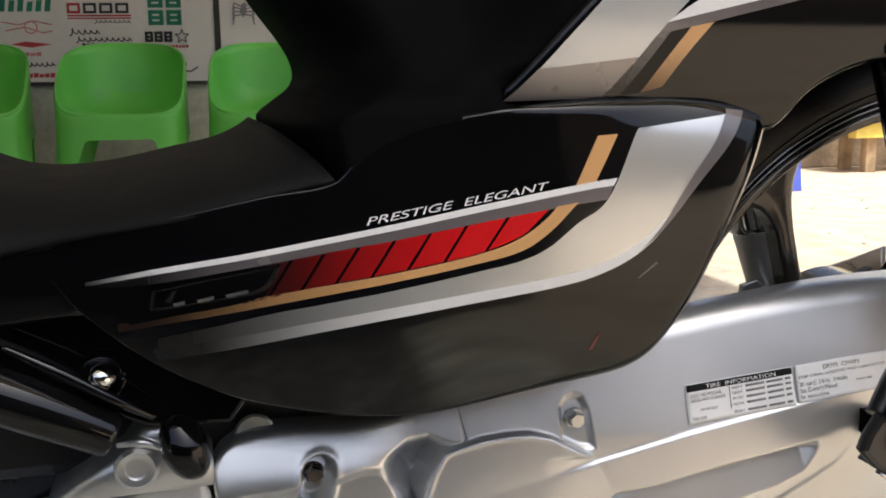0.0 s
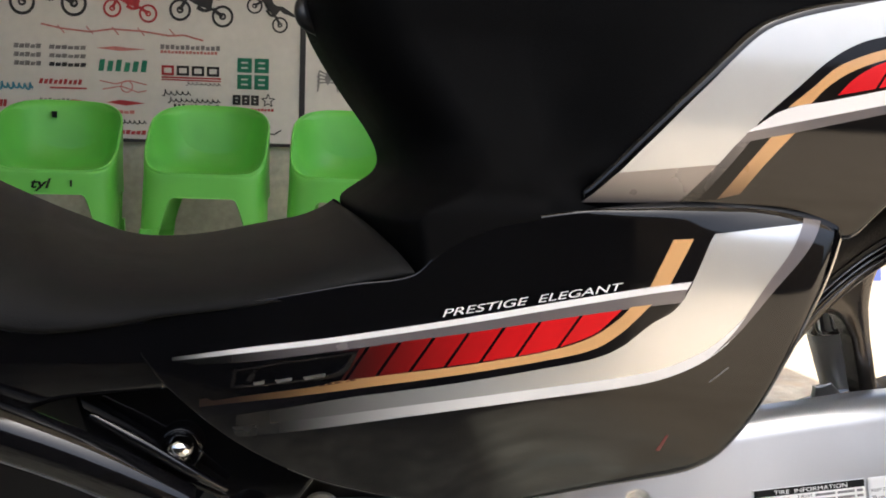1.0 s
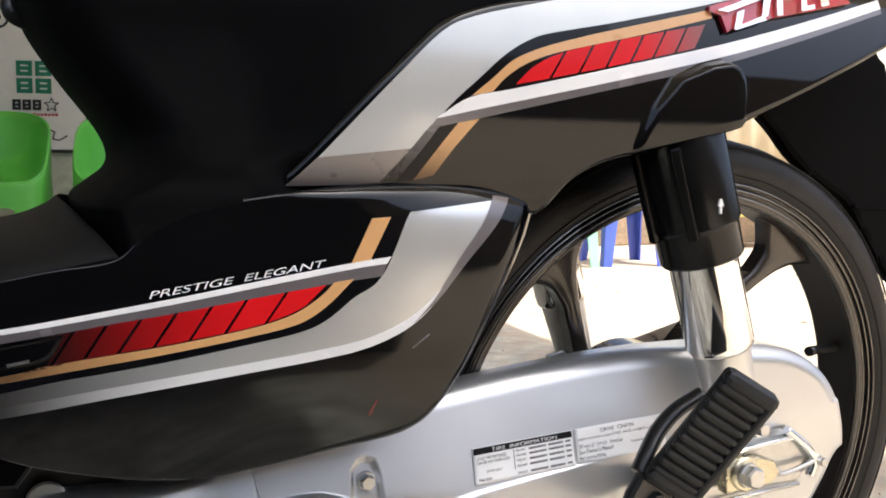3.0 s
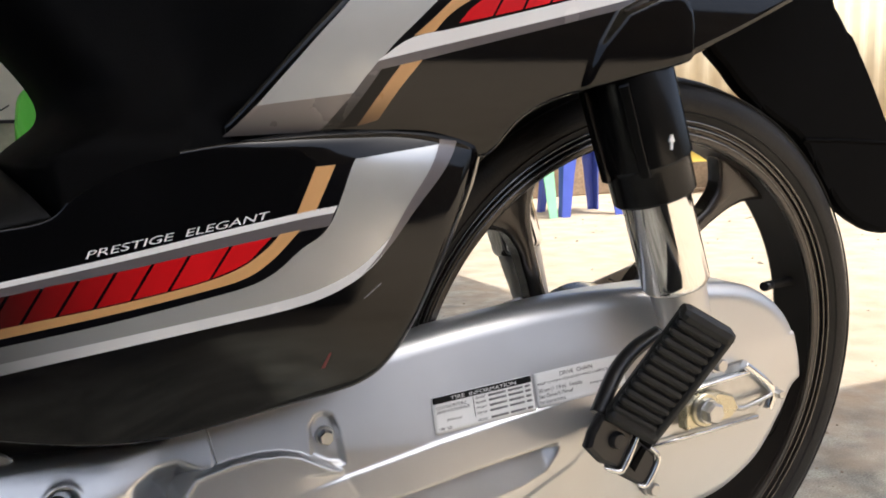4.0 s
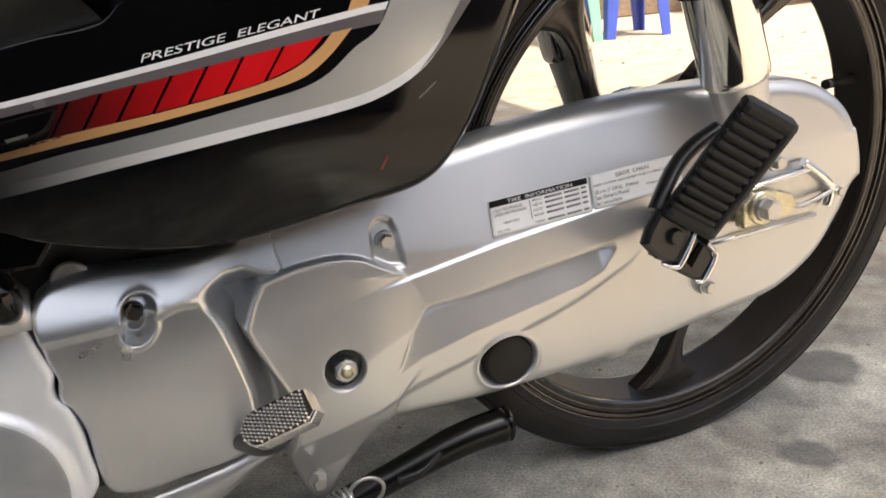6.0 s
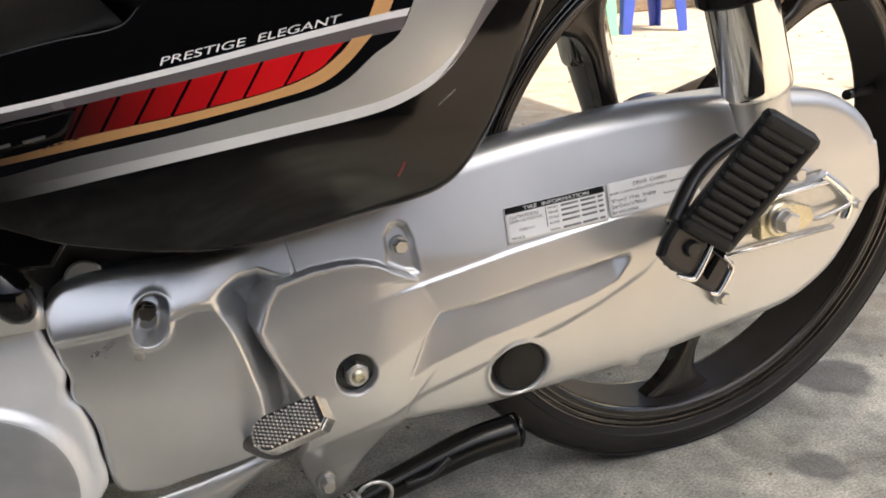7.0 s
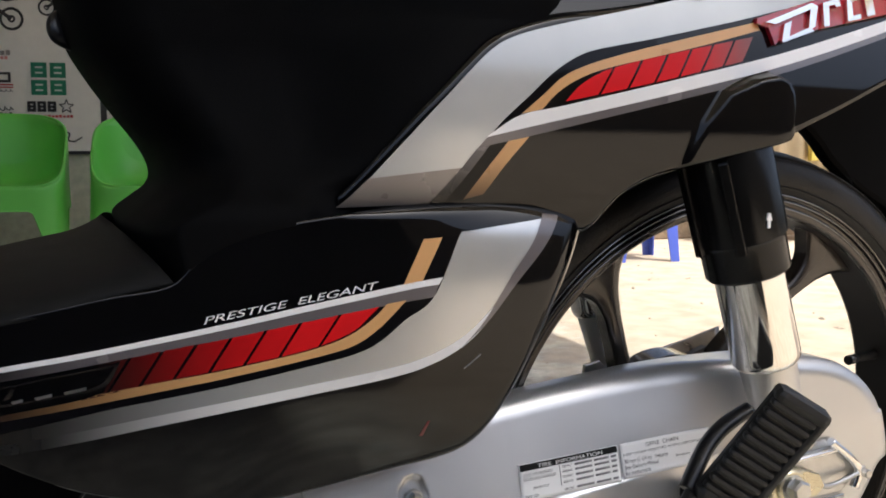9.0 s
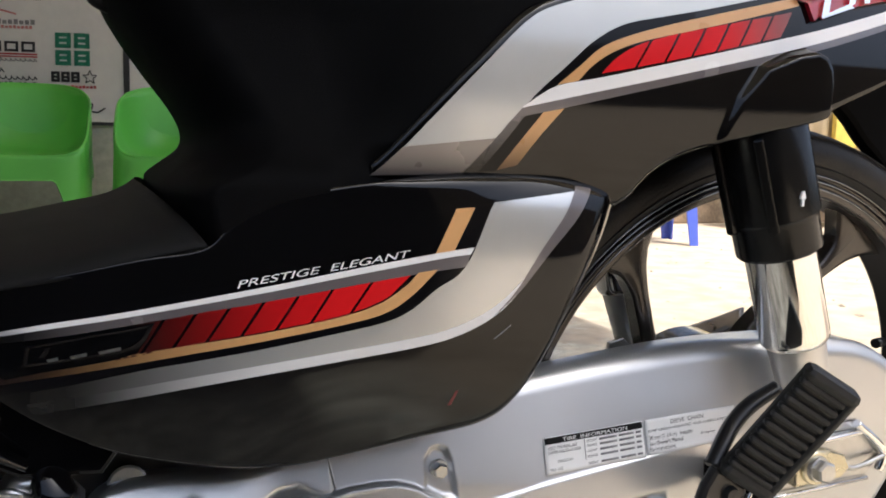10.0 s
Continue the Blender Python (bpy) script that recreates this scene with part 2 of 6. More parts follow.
def part(name, bm, mat, parent=None, label="", smooth=False):
    bmesh.ops.recalc_face_normals(bm, faces=bm.faces[:])
    me = bpy.data.meshes.new(name)
    bm.to_mesh(me)
    bm.free()
    me.materials.append(mat)
    if smooth:
        for p in me.polygons:
            p.use_smooth = True
    ob = new(name, me)
    if parent is not None:
        ob.parent = parent
    if label:
        ob["label"] = label
    return ob


def empty(name, label="", category="", group="", at=(0, 0, 0)):
    ob = new(name)
    ob.location = at
    return tagged(ob, label, category, group)


def curve(pts, n):
    """n points evenly along a smooth line through pts."""
    p = np.array(pts, float)
    q = np.vstack([2 * p[0] - p[1], p, 2 * p[-1] - p[-2]])
    out = []
    for i in range(1, len(q) - 2):
        for t in np.linspace(0, 1, 24, endpoint=False):
            a, b, c, d = q[i - 1], q[i], q[i + 1], q[i + 2]
            out.append(0.5 * (2 * b + (c - a) * t + (2 * a - 5 * b + 4 * c - d) * t * t + (3 * b - a - 3 * c + d) * t ** 3))
    out.append(p[-1])
    out = np.array(out)
    s = np.r_[0, np.cumsum(np.linalg.norm(np.diff(out, axis=0), axis=1))]
    k = np.linspace(0, s[-1], n)
    return np.stack([np.interp(k, s, out[:, j]) for j in range(p.shape[1])], 1)


def sd_poly(x, z, poly):
    """Signed distance to a closed outline, negative inside."""
    p = np.array(poly, float)
    q = np.roll(p, -1, 0)
    best = np.full(x.shape, 1e9)
    inside = np.zeros(x.shape, bool)
    for (ax, az), (bx, bz) in zip(p, q):
        ex, ez = bx - ax, bz - az
        t = np.clip(((x - ax) * ex + (z - az) * ez) / (ex * ex + ez * ez + 1e-15), 0, 1)
        best = np.minimum(best, np.hypot(x - ax - t * ex, z - az - t * ez))
        cross = (az > z) != (bz > z)
        with np.errstate(divide="ignore", invalid="ignore"):
            inside ^= cross & (x < (bx - ax) * (z - az) / (bz - az) + ax)
    return np.where(inside, -best, best)


def step(a, b, v):
    t = np.clip((v - a) / (b - a), 0, 1)
    return t * t * (3 - 2 * t)


def sheet_faces(n, m, o=0, flip=False):
    f = []
    for i in range(n - 1):
        for j in range(m - 1):
            a = o + i * m + j
            q = (a, a + 1, a + m + 1, a + m)
            f.append(q[::-1] if flip else q)
    return f


def shell(name, grid, mat, parent, label="", back=0.004):
    """A closed panel: a grid of points, and its back that much deeper in y (or a grid of its own)."""
    n, m = grid.shape[:2]
    bk = grid + np.array([0, back, 0]) if np.isscalar(back) else back
    v = np.vstack([grid.reshape(-1, 3), bk.reshape(-1, 3)])
    f = sheet_faces(n, m) + sheet_faces(n, m, n * m, True)
    k = len(f)
    ring = [i * m for i in range(n)] + [(n - 1) * m + j for j in range(1, m)] + [i * m + m - 1 for i in range(n - 2, -1, -1)] + list(range(m - 2, 0, -1))
    for a, b in zip(ring, ring[1:] + ring[:1]):
        f.append((a, b, b + n * m, a + n * m))
    return mesh(name, v, f, mat, parent, label, flat_from=k)


def loft(a, b, n, m):
    A, B = curve(a, n), curve(b, n)
    t = np.linspace(0, 1, m)[None, :, None]
    return A[:, None, :] * (1 - t) + B[:, None, :] * t


def decal(name, a, b, surf, off, mat, parent, n=60, m=5, label=""):
    g = loft(a, b, n, m)
    x, z = g[..., 0], g[..., 1]
    y = surf(x, z) - off * 0.4
    return mesh(name, np.stack([x, y, z], -1).reshape(-1, 3), sheet_faces(n, m), mat, parent, label)


def lathe(name, profile, n, mat, parent, centre=(0, 0, 0), axis="y", label="", a0=0.0, a1=2 * math.pi, closed=True):
    """Turns (radius, along) about an axis."""
    pr = np.array(profile, float)
    whole = abs(a1 - a0 - 2 * math.pi) < 1e-6
    ang = np.linspace(a0, a1, n, endpoint=not whole)
    k = len(pr)
    c, s = np.cos(ang)[:, None], np.sin(ang)[:, None]
    r, h = pr[:, 0][None], pr[:, 1][None] + 0 * c
    if axis == "y":
        v = np.stack([r * c, h, r * s], -1)
    elif axis == "z":
        v = np.stack([r * c, r * s, h], -1)
    else:
        v = np.stack([h, r * c, r * s], -1)
    v = v.reshape(-1, 3) + np.array(centre)
    f = []
    for i in range(n if whole else n - 1):
        for j in range(k if closed else k - 1):
            a, b = i * k + j, i * k + (j + 1) % k
            c2, d = ((i + 1) % n) * k + (j + 1) % k, ((i + 1) % n) * k + j
            f.append((a, b, c2, d))
    ob = mesh(name, v, f, mat, parent, label)
    ob.data.set_sharp_from_angle(angle=radians(32))
    return ob


def tube(name, pts, radii, mat, parent, label="", n=16, smooth_path=True, steps=40, squash=1.0):
    p = curve(pts, steps) if smooth_path else np.array(pts, float)
    r = np.interp(np.linspace(0, 1, len(p)), np.linspace(0, 1, len(radii)), radii) if hasattr(radii, "__len__") else np.full(len(p), radii)
    d = np.gradient(p, axis=0)
    d /= np.linalg.norm(d, axis=1)[:, None]
    up = np.array([0.0, 1.0, 0.0])
    if abs(d[0] @ up) > 0.9:
        up = np.array([0.0, 0.0, 1.0])
    v = []
    for i in range(len(p)):
        e1 = np.cross(d[i], up)
        e1 /= np.linalg.norm(e1)
        e2 = np.cross(d[i], e1)
        for k in range(n):
            a = 2 * math.pi * k / n
            v.append(p[i] + r[i] * (math.cos(a) * e1 + squash * math.sin(a) * e2))
    f = []
    for i in range(len(p) - 1):
        for k in range(n):
            f.append((i * n + k, i * n + (k + 1) % n, (i + 1) * n + (k + 1) % n, (i + 1) * n + k))
    k = len(f)
    f += [tuple(range(n - 1, -1, -1)), tuple(range((len(p) - 1) * n, len(p) * n))]
    return mesh(name, v, f, mat, parent, label, flat_from=k)


def prism(name, outline, y0, y1, mat, parent, label="", bevel=0.002, smooth=False):
    """An outline in x and z, filled from y0 to y1, with bevelled rims."""
    bm = bmesh.new()
    vs = [bm.verts.new((x, y0, z)) for x, z in outline]
    face = bm.faces.new(vs)
    ext = bmesh.ops.extrude_face_region(bm, geom=[face])
    for g in ext["geom"]:
        if isinstance(g, bmesh.types.BMVert):
            g.co.y = y1
    if bevel:
        rim = [e for e in bm.edges if abs(e.verts[0].co.y - e.verts[1].co.y) < 1e-7]
        bmesh.ops.bevel(bm, geom=rim, offset=bevel, segments=2, affect="EDGES", profile=0.5)
    return part(name, bm, mat, parent, label, smooth)


def box(name, lo, hi, mat, parent=None, label="", bevel=0.004, m=None):
    bm = bmesh.new()
    bmesh.ops.create_cube(bm, size=1.0)
    lo, hi = Vector(lo), Vector(hi)
    for v in bm.verts:
        v.co = Vector(((lo.x + hi.x) / 2 + v.co.x * (hi.x - lo.x), (lo.y + hi.y) / 2 + v.co.y * (hi.y - lo.y), (lo.z + hi.z) / 2 + v.co.z * (hi.z - lo.z)))
    if bevel:
        bmesh.ops.bevel(bm, geom=bm.edges[:], offset=bevel, segments=2, affect="EDGES", profile=0.5)
    if m is not None:
        bm.transform(m)
    return part(name, bm, mat, parent, label)


def hexagon(r, turn=0.0):
    return [(r * math.cos(turn + i * math.pi / 3), r * math.sin(turn + i * math.pi / 3)) for i in range(6)]


def hex_bolt(x, y, z, r, h, mat, parent, flange=1.35, turn=0.2, name="bolt"):
    """A flanged hexagon head on a face that looks along -y."""
    bm = bmesh.new()
    bmesh.ops.create_cone(bm, cap_ends=True, segments=28, radius1=r * flange, radius2=r * flange * 0.9, depth=h * 0.3, matrix=pose(x, y - h * 0.15, z, 90))
    bmesh.ops.create_cone(bm, cap_ends=True, segments=6, radius1=r, radius2=r, depth=h * 0.55, matrix=pose(x, y - h * 0.55, z, 90, 0, 0) @ pose(0, 0, 0, 0, 0, math.degrees(turn)))
    bmesh.ops.create_cone(bm, cap_ends=True, segments=6, radius1=r, radius2=r * 0.82, depth=h * 0.17, matrix=pose(x, y - h * 0.91, z, 90, 0, 0) @ pose(0, 0, 0, 0, 0, math.degrees(turn)))
    return part(name, bm, mat, parent)


def lettering(text, width, height, place, mat, parent, name="lettering", shear=0.0, space=1.0, heavy=0.0):
    """Text fitted to width x height; place(lx, lz) gives the point on the surface."""
    cu = bpy.data.curves.new(name, "FONT")
    cu.offset = heavy
    cu.body, cu.size, cu.shear, cu.space_character = text, 1.0, shear, space
    tmp = bpy.data.objects.new(name, cu)
    scene.collection.objects.link(tmp)
    dg = bpy.context.evaluated_depsgraph_get()
    dg.update()
    me = bpy.data.meshes.new_from_object(tmp.evaluated_get(dg))
    bpy.data.objects.remove(tmp)
    bpy.data.curves.remove(cu)
    co = np.array([v.co[:] for v in me.vertices])
    lo, hi = co.min(0), co.max(0)
    for v in me.vertices:
        v.co = place((v.co.x - lo[0]) / (hi[0] - lo[0]) * width, (v.co.y - lo[1]) / (hi[1] - lo[1]) * height)
    me.materials.clear()
    me.materials.append(mat)
    ob = new(name, me)
    ob.parent = parent
    return ob


# ---- setting ----
WN, WU = np.array([0.1878, 0.9822]), np.array([0.9822, -0.1878])     # back wall: its normal and its run
WC = np.array([-0.5511, -0.6787])


def wall_point(u, d, z):
    p = WC + u * WU + d * WN
    return (float(p[0]), float(p[1]), z)


def wall_box(name, u0, u1, d0, d1, z0, z1, mat, parent=None, label="", bevel=0.0):
    m = Matrix(((WU[0], WN[0], 0, WC[0]), (WU[1], WN[1], 0, WC[1]), (0, 0, 1, 0), (0, 0, 0, 1)))
    return box(name, (u0, d0, z0), (u1, d1, z1), mat, parent, label, bevel, m)


def make_ground():
    bm = bmesh.new()
    bmesh.ops.create_grid(bm, x_segments=4, y_segments=4, size=60)
    tagged(part("ground", bm, GROUND), "worn grey concrete floor running out to dry tan earth", "ground", kind="structure")


def make_walls():
    tagged(wall_box("wall_back", -3.2, 0.82, 3.38, 3.55, 0, 2.75, PLASTER), "stained grey-green plaster wall", "wall", kind="structure")
    tagged(box("wall_side", (-3.75, -1.16, 0), (-3.6, 3.6, 2.65), PLASTER, bevel=0), "plain plaster side wall of the shop", "wall", kind="structure")
    tagged(box("wall_far", (0.4, 4.35, 0), (12, 4.55, 0.36), BROWN_WALL, bevel=0.01), "low brown earth-stained wall across the yard", "wall", kind="structure")
    tagged(box("ceiling", (-3.75, -1.04, 2.65), (1.23, 3.9, 2.75), CEILING, bevel=0), "pale underside of the shop roof", "ceiling", kind="structure")
    # unseen strip, added to carry the roof's shade on to the right
    tagged(box("ceiling_canopy", (1.23, -1.04, 2.65), (5.5, -0.26, 2.75), CEILING, bevel=0), "unseen pale strip of roof added to shade the ground on the right", "ceiling", kind="structure")
    # unseen slab, added to shade the left front ground that the panels reflect
    tagged(box("ceiling_porch", (-3.75, -1.60, 2.65), (0.18, -1.04, 2.75), CEILING, bevel=0), "unseen pale roof slab added to shade the ground at the front left", "ceiling", kind="structure")
    # unseen dark wall, added to keep low reflections in the side cover dark
    tagged(box("wall_porch", (-3.75, -1.72, 0), (0.05, -1.60, 0.68), DARK_WALL, bevel=0), "unseen low dark wall added further out to darken the reflections", "wall", kind="structure")
    # unseen, added close behind the camera so the gloss black reflects something dark
    tagged(box("wall_pier", (-2.4, -1.15, 0), (0.02, -1.02, 0.70), DARK_WALL, bevel=0.01), "unseen low dark wall added to darken the reflections on the motorcycle", "wall", kind="structure")
    # unseen wall, added as a dull horizon for the reflections
    tagged(box("wall_street", (-12, -6.2, 0), (12, -6.0, 2.8), TAN_WALL, bevel=0), "unseen dull brown wall added to close the front and dim the reflections", "wall", kind="structure")


def make_corrugated():
    xs = np.linspace(2.6, 12, 480)
    y = 4.47 + 0.022 * np.tanh(3 * np.sin(xs * 2 * math.pi / 0.16))
    g = np.stack([np.stack([xs, y, np.full_like(xs, z)], -1) for z in (0.3, 1.0, 1.9)], 1)
    tagged(shell("corrugated_fence", g, CREAM, None, back=0.002), "cream ribbed sheet-metal fence standing on the low wall", "fence", kind="structure")


make_ground()
make_walls()
make_corrugated()

# ---- motorcycle: body ----
bike = empty("motorcycle", "black underbone motorcycle with silver, gold and red striped decals", "motorcycle")


def side_y(x, z):
    """Outer face of the side cover."""
    q = np.clip(0.435 - z, 0, 1)
    w = step(-0.47, -0.36, x)
    return -0.166 + 1.7 * q ** 2 * (0.6 + 0.4 * w) + 2.2 * np.clip(z - 0.455, 0, 1) ** 2 * step(-0.34, -0.24, x) + 0.6 * np.clip(z - 0.435, 0, 1) ** 2 + 1.5 * np.clip(-0.5 - x, 0, 1) ** 2 + 4.5 * np.clip(x + 0.245, 0, 1) ** 2 + 9.0 * np.clip(z - 0.4885, 0, 1) ** 2 * step(-0.34, -0.26, x)


def cowl_y(x, z):
    """Outer face of the rear cowl: upright below, leaning in towards the seat."""
    return -0.160 + 2.4 * np.clip(z - 0.57, 0, 1) ** 2 + 1.9 * np.clip(0.575 - z, 0, 1) ** 2 + 0.10 * np.clip(x + 0.05, 0, 1)


SIDE_TOP = [(-0.624, 0.4375), (-0.60, 0.4425), (-0.572, 0.4475), (-0.540, 0.4540), (-0.505, 0.4610), (-0.470, 0.4665), (-0.452, 0.482), (-0.420, 0.4965), (-0.36, 0.506), (-0.292, 0.512), (-0.252, 0.5145), (-0.219, 0.5150), (-0.200, 0.5135), (-0.1885, 0.508), (-0.1825, 0.498)]
SIDE_LOW = [(-0.618, 0.418), (-0.602, 0.399), (-0.570, 0.373), (-0.532, 0.352), (-0.501, 0.341), (-0.460, 0.331), (-0.419, 0.326), (-0.379, 0.328), (-0.338, 0.333), (-0.300, 0.338), (-0.281, 0.344), (-0.267, 0.355), (-0.250, 0.379), (-0.229, 0.416), (-0.205, 0.454), (-0.1825, 0.493)]


SIDE_RIM = np.vstack([curve(SIDE_TOP, 110), curve(SIDE_LOW, 110)[::-1]])


def side_face(x, z):
    """The side cover's face with its edge rolled over, widely so at the rear tip."""
    d = np.clip(-sd_poly(x, z, SIDE_RIM), 0, 1)
    r = 0.0012 + 0.0085 * step(-0.42, -0.30, x) + 0.0130 * step(-0.27, -0.20, x)
    k = np.minimum(d, r)
    tops = SIDE_RIM[:110]
    flush = step(-0.33, -0.38, x) * step(0.030, 0.015, np.interp(x, tops[:, 0], tops[:, 1]) - z)
    return side_y(x, z) + 0.85 * (r - np.sqrt(np.maximum(r * r - (r - k) ** 2, 0))) * (1 - flush)


def make_side_cover():
    n, m = 220, 90
    g = loft(SIDE_TOP, SIDE_LOW, n, m)
    x, z = g[..., 0], g[..., 1]
    y = side_face(x, z)
    grid = np.stack([x, y, z], -1)
    back = np.stack([x, np.full_like(x, -0.10), z], -1)
    ob = shell("side_cover", grid, BLACK_GLOSS, bike, "glossy black side cover with silver, gold and red stripes", back=back)
    gm = grid * np.array([1, -1, 1])
    bmk = back * np.array([1, -1, 1])
    shell("side_cover", gm, BLACK_GLOSS, bike, back=bmk)
    return ob


side = make_side_cover()
W_T = [(-0.600, 0.4175), (-0.559, 0.425), (-0.509, 0.432), (-0.439, 0.4425), (-0.380, 0.4525), (-0.325, 0.4612), (-0.303, 0.4640)]
W_B = [(-0.600, 0.4155), (-0.559, 0.422), (-0.509, 0.4288), (-0.439, 0.439), (-0.380, 0.4486), (-0.325, 0.4572), (-0.3055, 0.4595)]
G_B = [(-0.585, 0.4140), (-0.555, 0.4175), (-0.509, 0.4240), (-0.439, 0.4335), (-0.379, 0.4425), (-0.331, 0.4490), (-0.309, 0.4515)]
decal("grey_stripe", W_B, G_B, side_face, 0.0008, D_GREY, side)
decal("white_stripe", W_T, W_B, side_face, 0.0009, D_WHITE, side)
GO_T = [(-0.585, 0.3945), (-0.564, 0.3985), (-0.509, 0.4065), (-0.477, 0.4105), (-0.438, 0.4150), (-0.392, 0.4225), (-0.366, 0.4300), (-0.349, 0.4405), (-0.3405, 0.4488)]
GO_B = [(-0.585, 0.3900), (-0.564, 0.3935), (-0.509, 0.4010), (-0.477, 0.4050), (-0.438, 0.4100), (-0.392, 0.4172), (-0.363, 0.4235), (-0.345, 0.4340), (-0.3275, 0.4505)]
BL_B = [(-0.585, 0.3838), (-0.561, 0.3880), (-0.509, 0.3965), (-0.477, 0.4005), (-0.438, 0.4055), (-0.391, 0.4130), (-0.362, 0.4185), (-0.345, 0.4255), (-0.328, 0.4385), (-0.309, 0.4520)]
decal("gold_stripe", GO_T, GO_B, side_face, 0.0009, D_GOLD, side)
decal("black_stripe", GO_B, BL_B, side_face, 0.0007, D_BLACK, side)
# the red blocks, between slanting dark joints
RT = curve([(-0.520, 0.4215), (-0.478, 0.4285), (-0.439, 0.4335), (-0.379, 0.4425), (-0.344, 0.4475)], 400)
RB = curve([(-0.520, 0.4035), (-0.477, 0.4108), (-0.438, 0.4158), (-0.392, 0.4232), (-0.366, 0.4312), (-0.351, 0.4405), (-0.344, 0.4470)], 400)


def red_blocks(top, low, joints, slant, surf, mat, parent, gap=0.0011):
    """Slices a band between two lines into blocks at the joints (x on the upper line), each leaning by slant."""
    for x0, x1 in zip(joints, joints[1:]):
        a, b = [], []
        for s in np.linspace(0, 1, 14):
            xt = x0 + gap + (x1 - x0 - 2 * gap) * s
            zt = np.interp(xt, top[:, 0], top[:, 1])
            xb = min(max(xt - slant, low[0, 0]), low[-1, 0])
            zb = np.interp(xb, low[:, 0], low[:, 1])
            a.append((xt, zt)), b.append((xb, zb))
        decal("red_block", a, b, surf, 0.0009, mat, parent, n=14, m=4)


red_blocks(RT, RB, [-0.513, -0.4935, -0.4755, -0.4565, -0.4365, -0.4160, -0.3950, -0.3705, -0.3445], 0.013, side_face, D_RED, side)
SI_T = [(-0.565, 0.3860), (-0.509, 0.3962), (-0.477, 0.4002), (-0.438, 0.4052), (-0.391, 0.4127), (-0.362, 0.4182), (-0.345, 0.4252), (-0.328, 0.4382), (-0.309, 0.4517), (-0.291, 0.4890)]
SI_B = [(-0.565, 0.3730), (-0.508, 0.3805), (-0.476, 0.3845), (-0.437, 0.3890), (-0.390, 0.3945), (-0.342, 0.4005), (-0.314, 0.4065), (-0.289, 0.4180), (-0.270, 0.4350), (-0.248, 0.4610), (-0.227, 0.4830), (-0.214, 0.5010)]
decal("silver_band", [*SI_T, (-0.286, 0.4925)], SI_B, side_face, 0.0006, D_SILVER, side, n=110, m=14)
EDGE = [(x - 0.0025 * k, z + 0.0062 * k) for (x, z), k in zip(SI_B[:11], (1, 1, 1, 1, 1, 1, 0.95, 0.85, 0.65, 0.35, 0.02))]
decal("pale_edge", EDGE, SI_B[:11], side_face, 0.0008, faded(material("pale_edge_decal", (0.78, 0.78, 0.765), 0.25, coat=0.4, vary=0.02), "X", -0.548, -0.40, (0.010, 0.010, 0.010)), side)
decal("grey_edge", [(x - 0.012 * k, z + 0.0015 * k) for (x, z), k in zip(SI_B[7:], (0.0, 0.25, 0.6, 0.9, 1.1))], SI_B[7:], side_face, 0.0010, D_GREY, side)
decal("gold_bar", [(-0.3155, 0.4885), (-0.3295, 0.4600)], [(-0.3025, 0.4893), (-0.3170, 0.4618)], side_face, 0.0009, D_GOLD, side, n=12)
decal("black_bar", [(-0.3025, 0.4893), (-0.3170, 0.4618)], [(-0.2915, 0.4900), (-0.3055, 0.4634)], side_face, 0.0009, D_BLACK, side, n=12)
# small dull red mark low on the cover, then a thin grey scratch
decal("red_scuff", [(-0.3155, 0.3590), (-0.3105, 0.3690)], [(-0.3130, 0.3588), (-0.3088, 0.3690)], side_face, 0.0005, DULL_RED, side, n=8)
decal("scratch", [(-0.2875, 0.4035), (-0.2760, 0.4125)], [(-0.2872, 0.4030), (-0.2757, 0.4118)], side_face, 0.0005, GREY_INK, side, n=6)


def on_side(lx, lz):
    a = math.atan(0.152)
    x = -0.4520 + lx * math.cos(a) - lz * math.sin(a)
    z = 0.4428 + lx * math.sin(a) + lz * math.cos(a)
    return (x, float(side_y(np.array(x), np.array(z))) - 0.0006, z)


lettering("PRESTIGE  ELEGANT", 0.108, 0.0043, on_side, D_WHITE, side, shear=0.3, heavy=0.0)


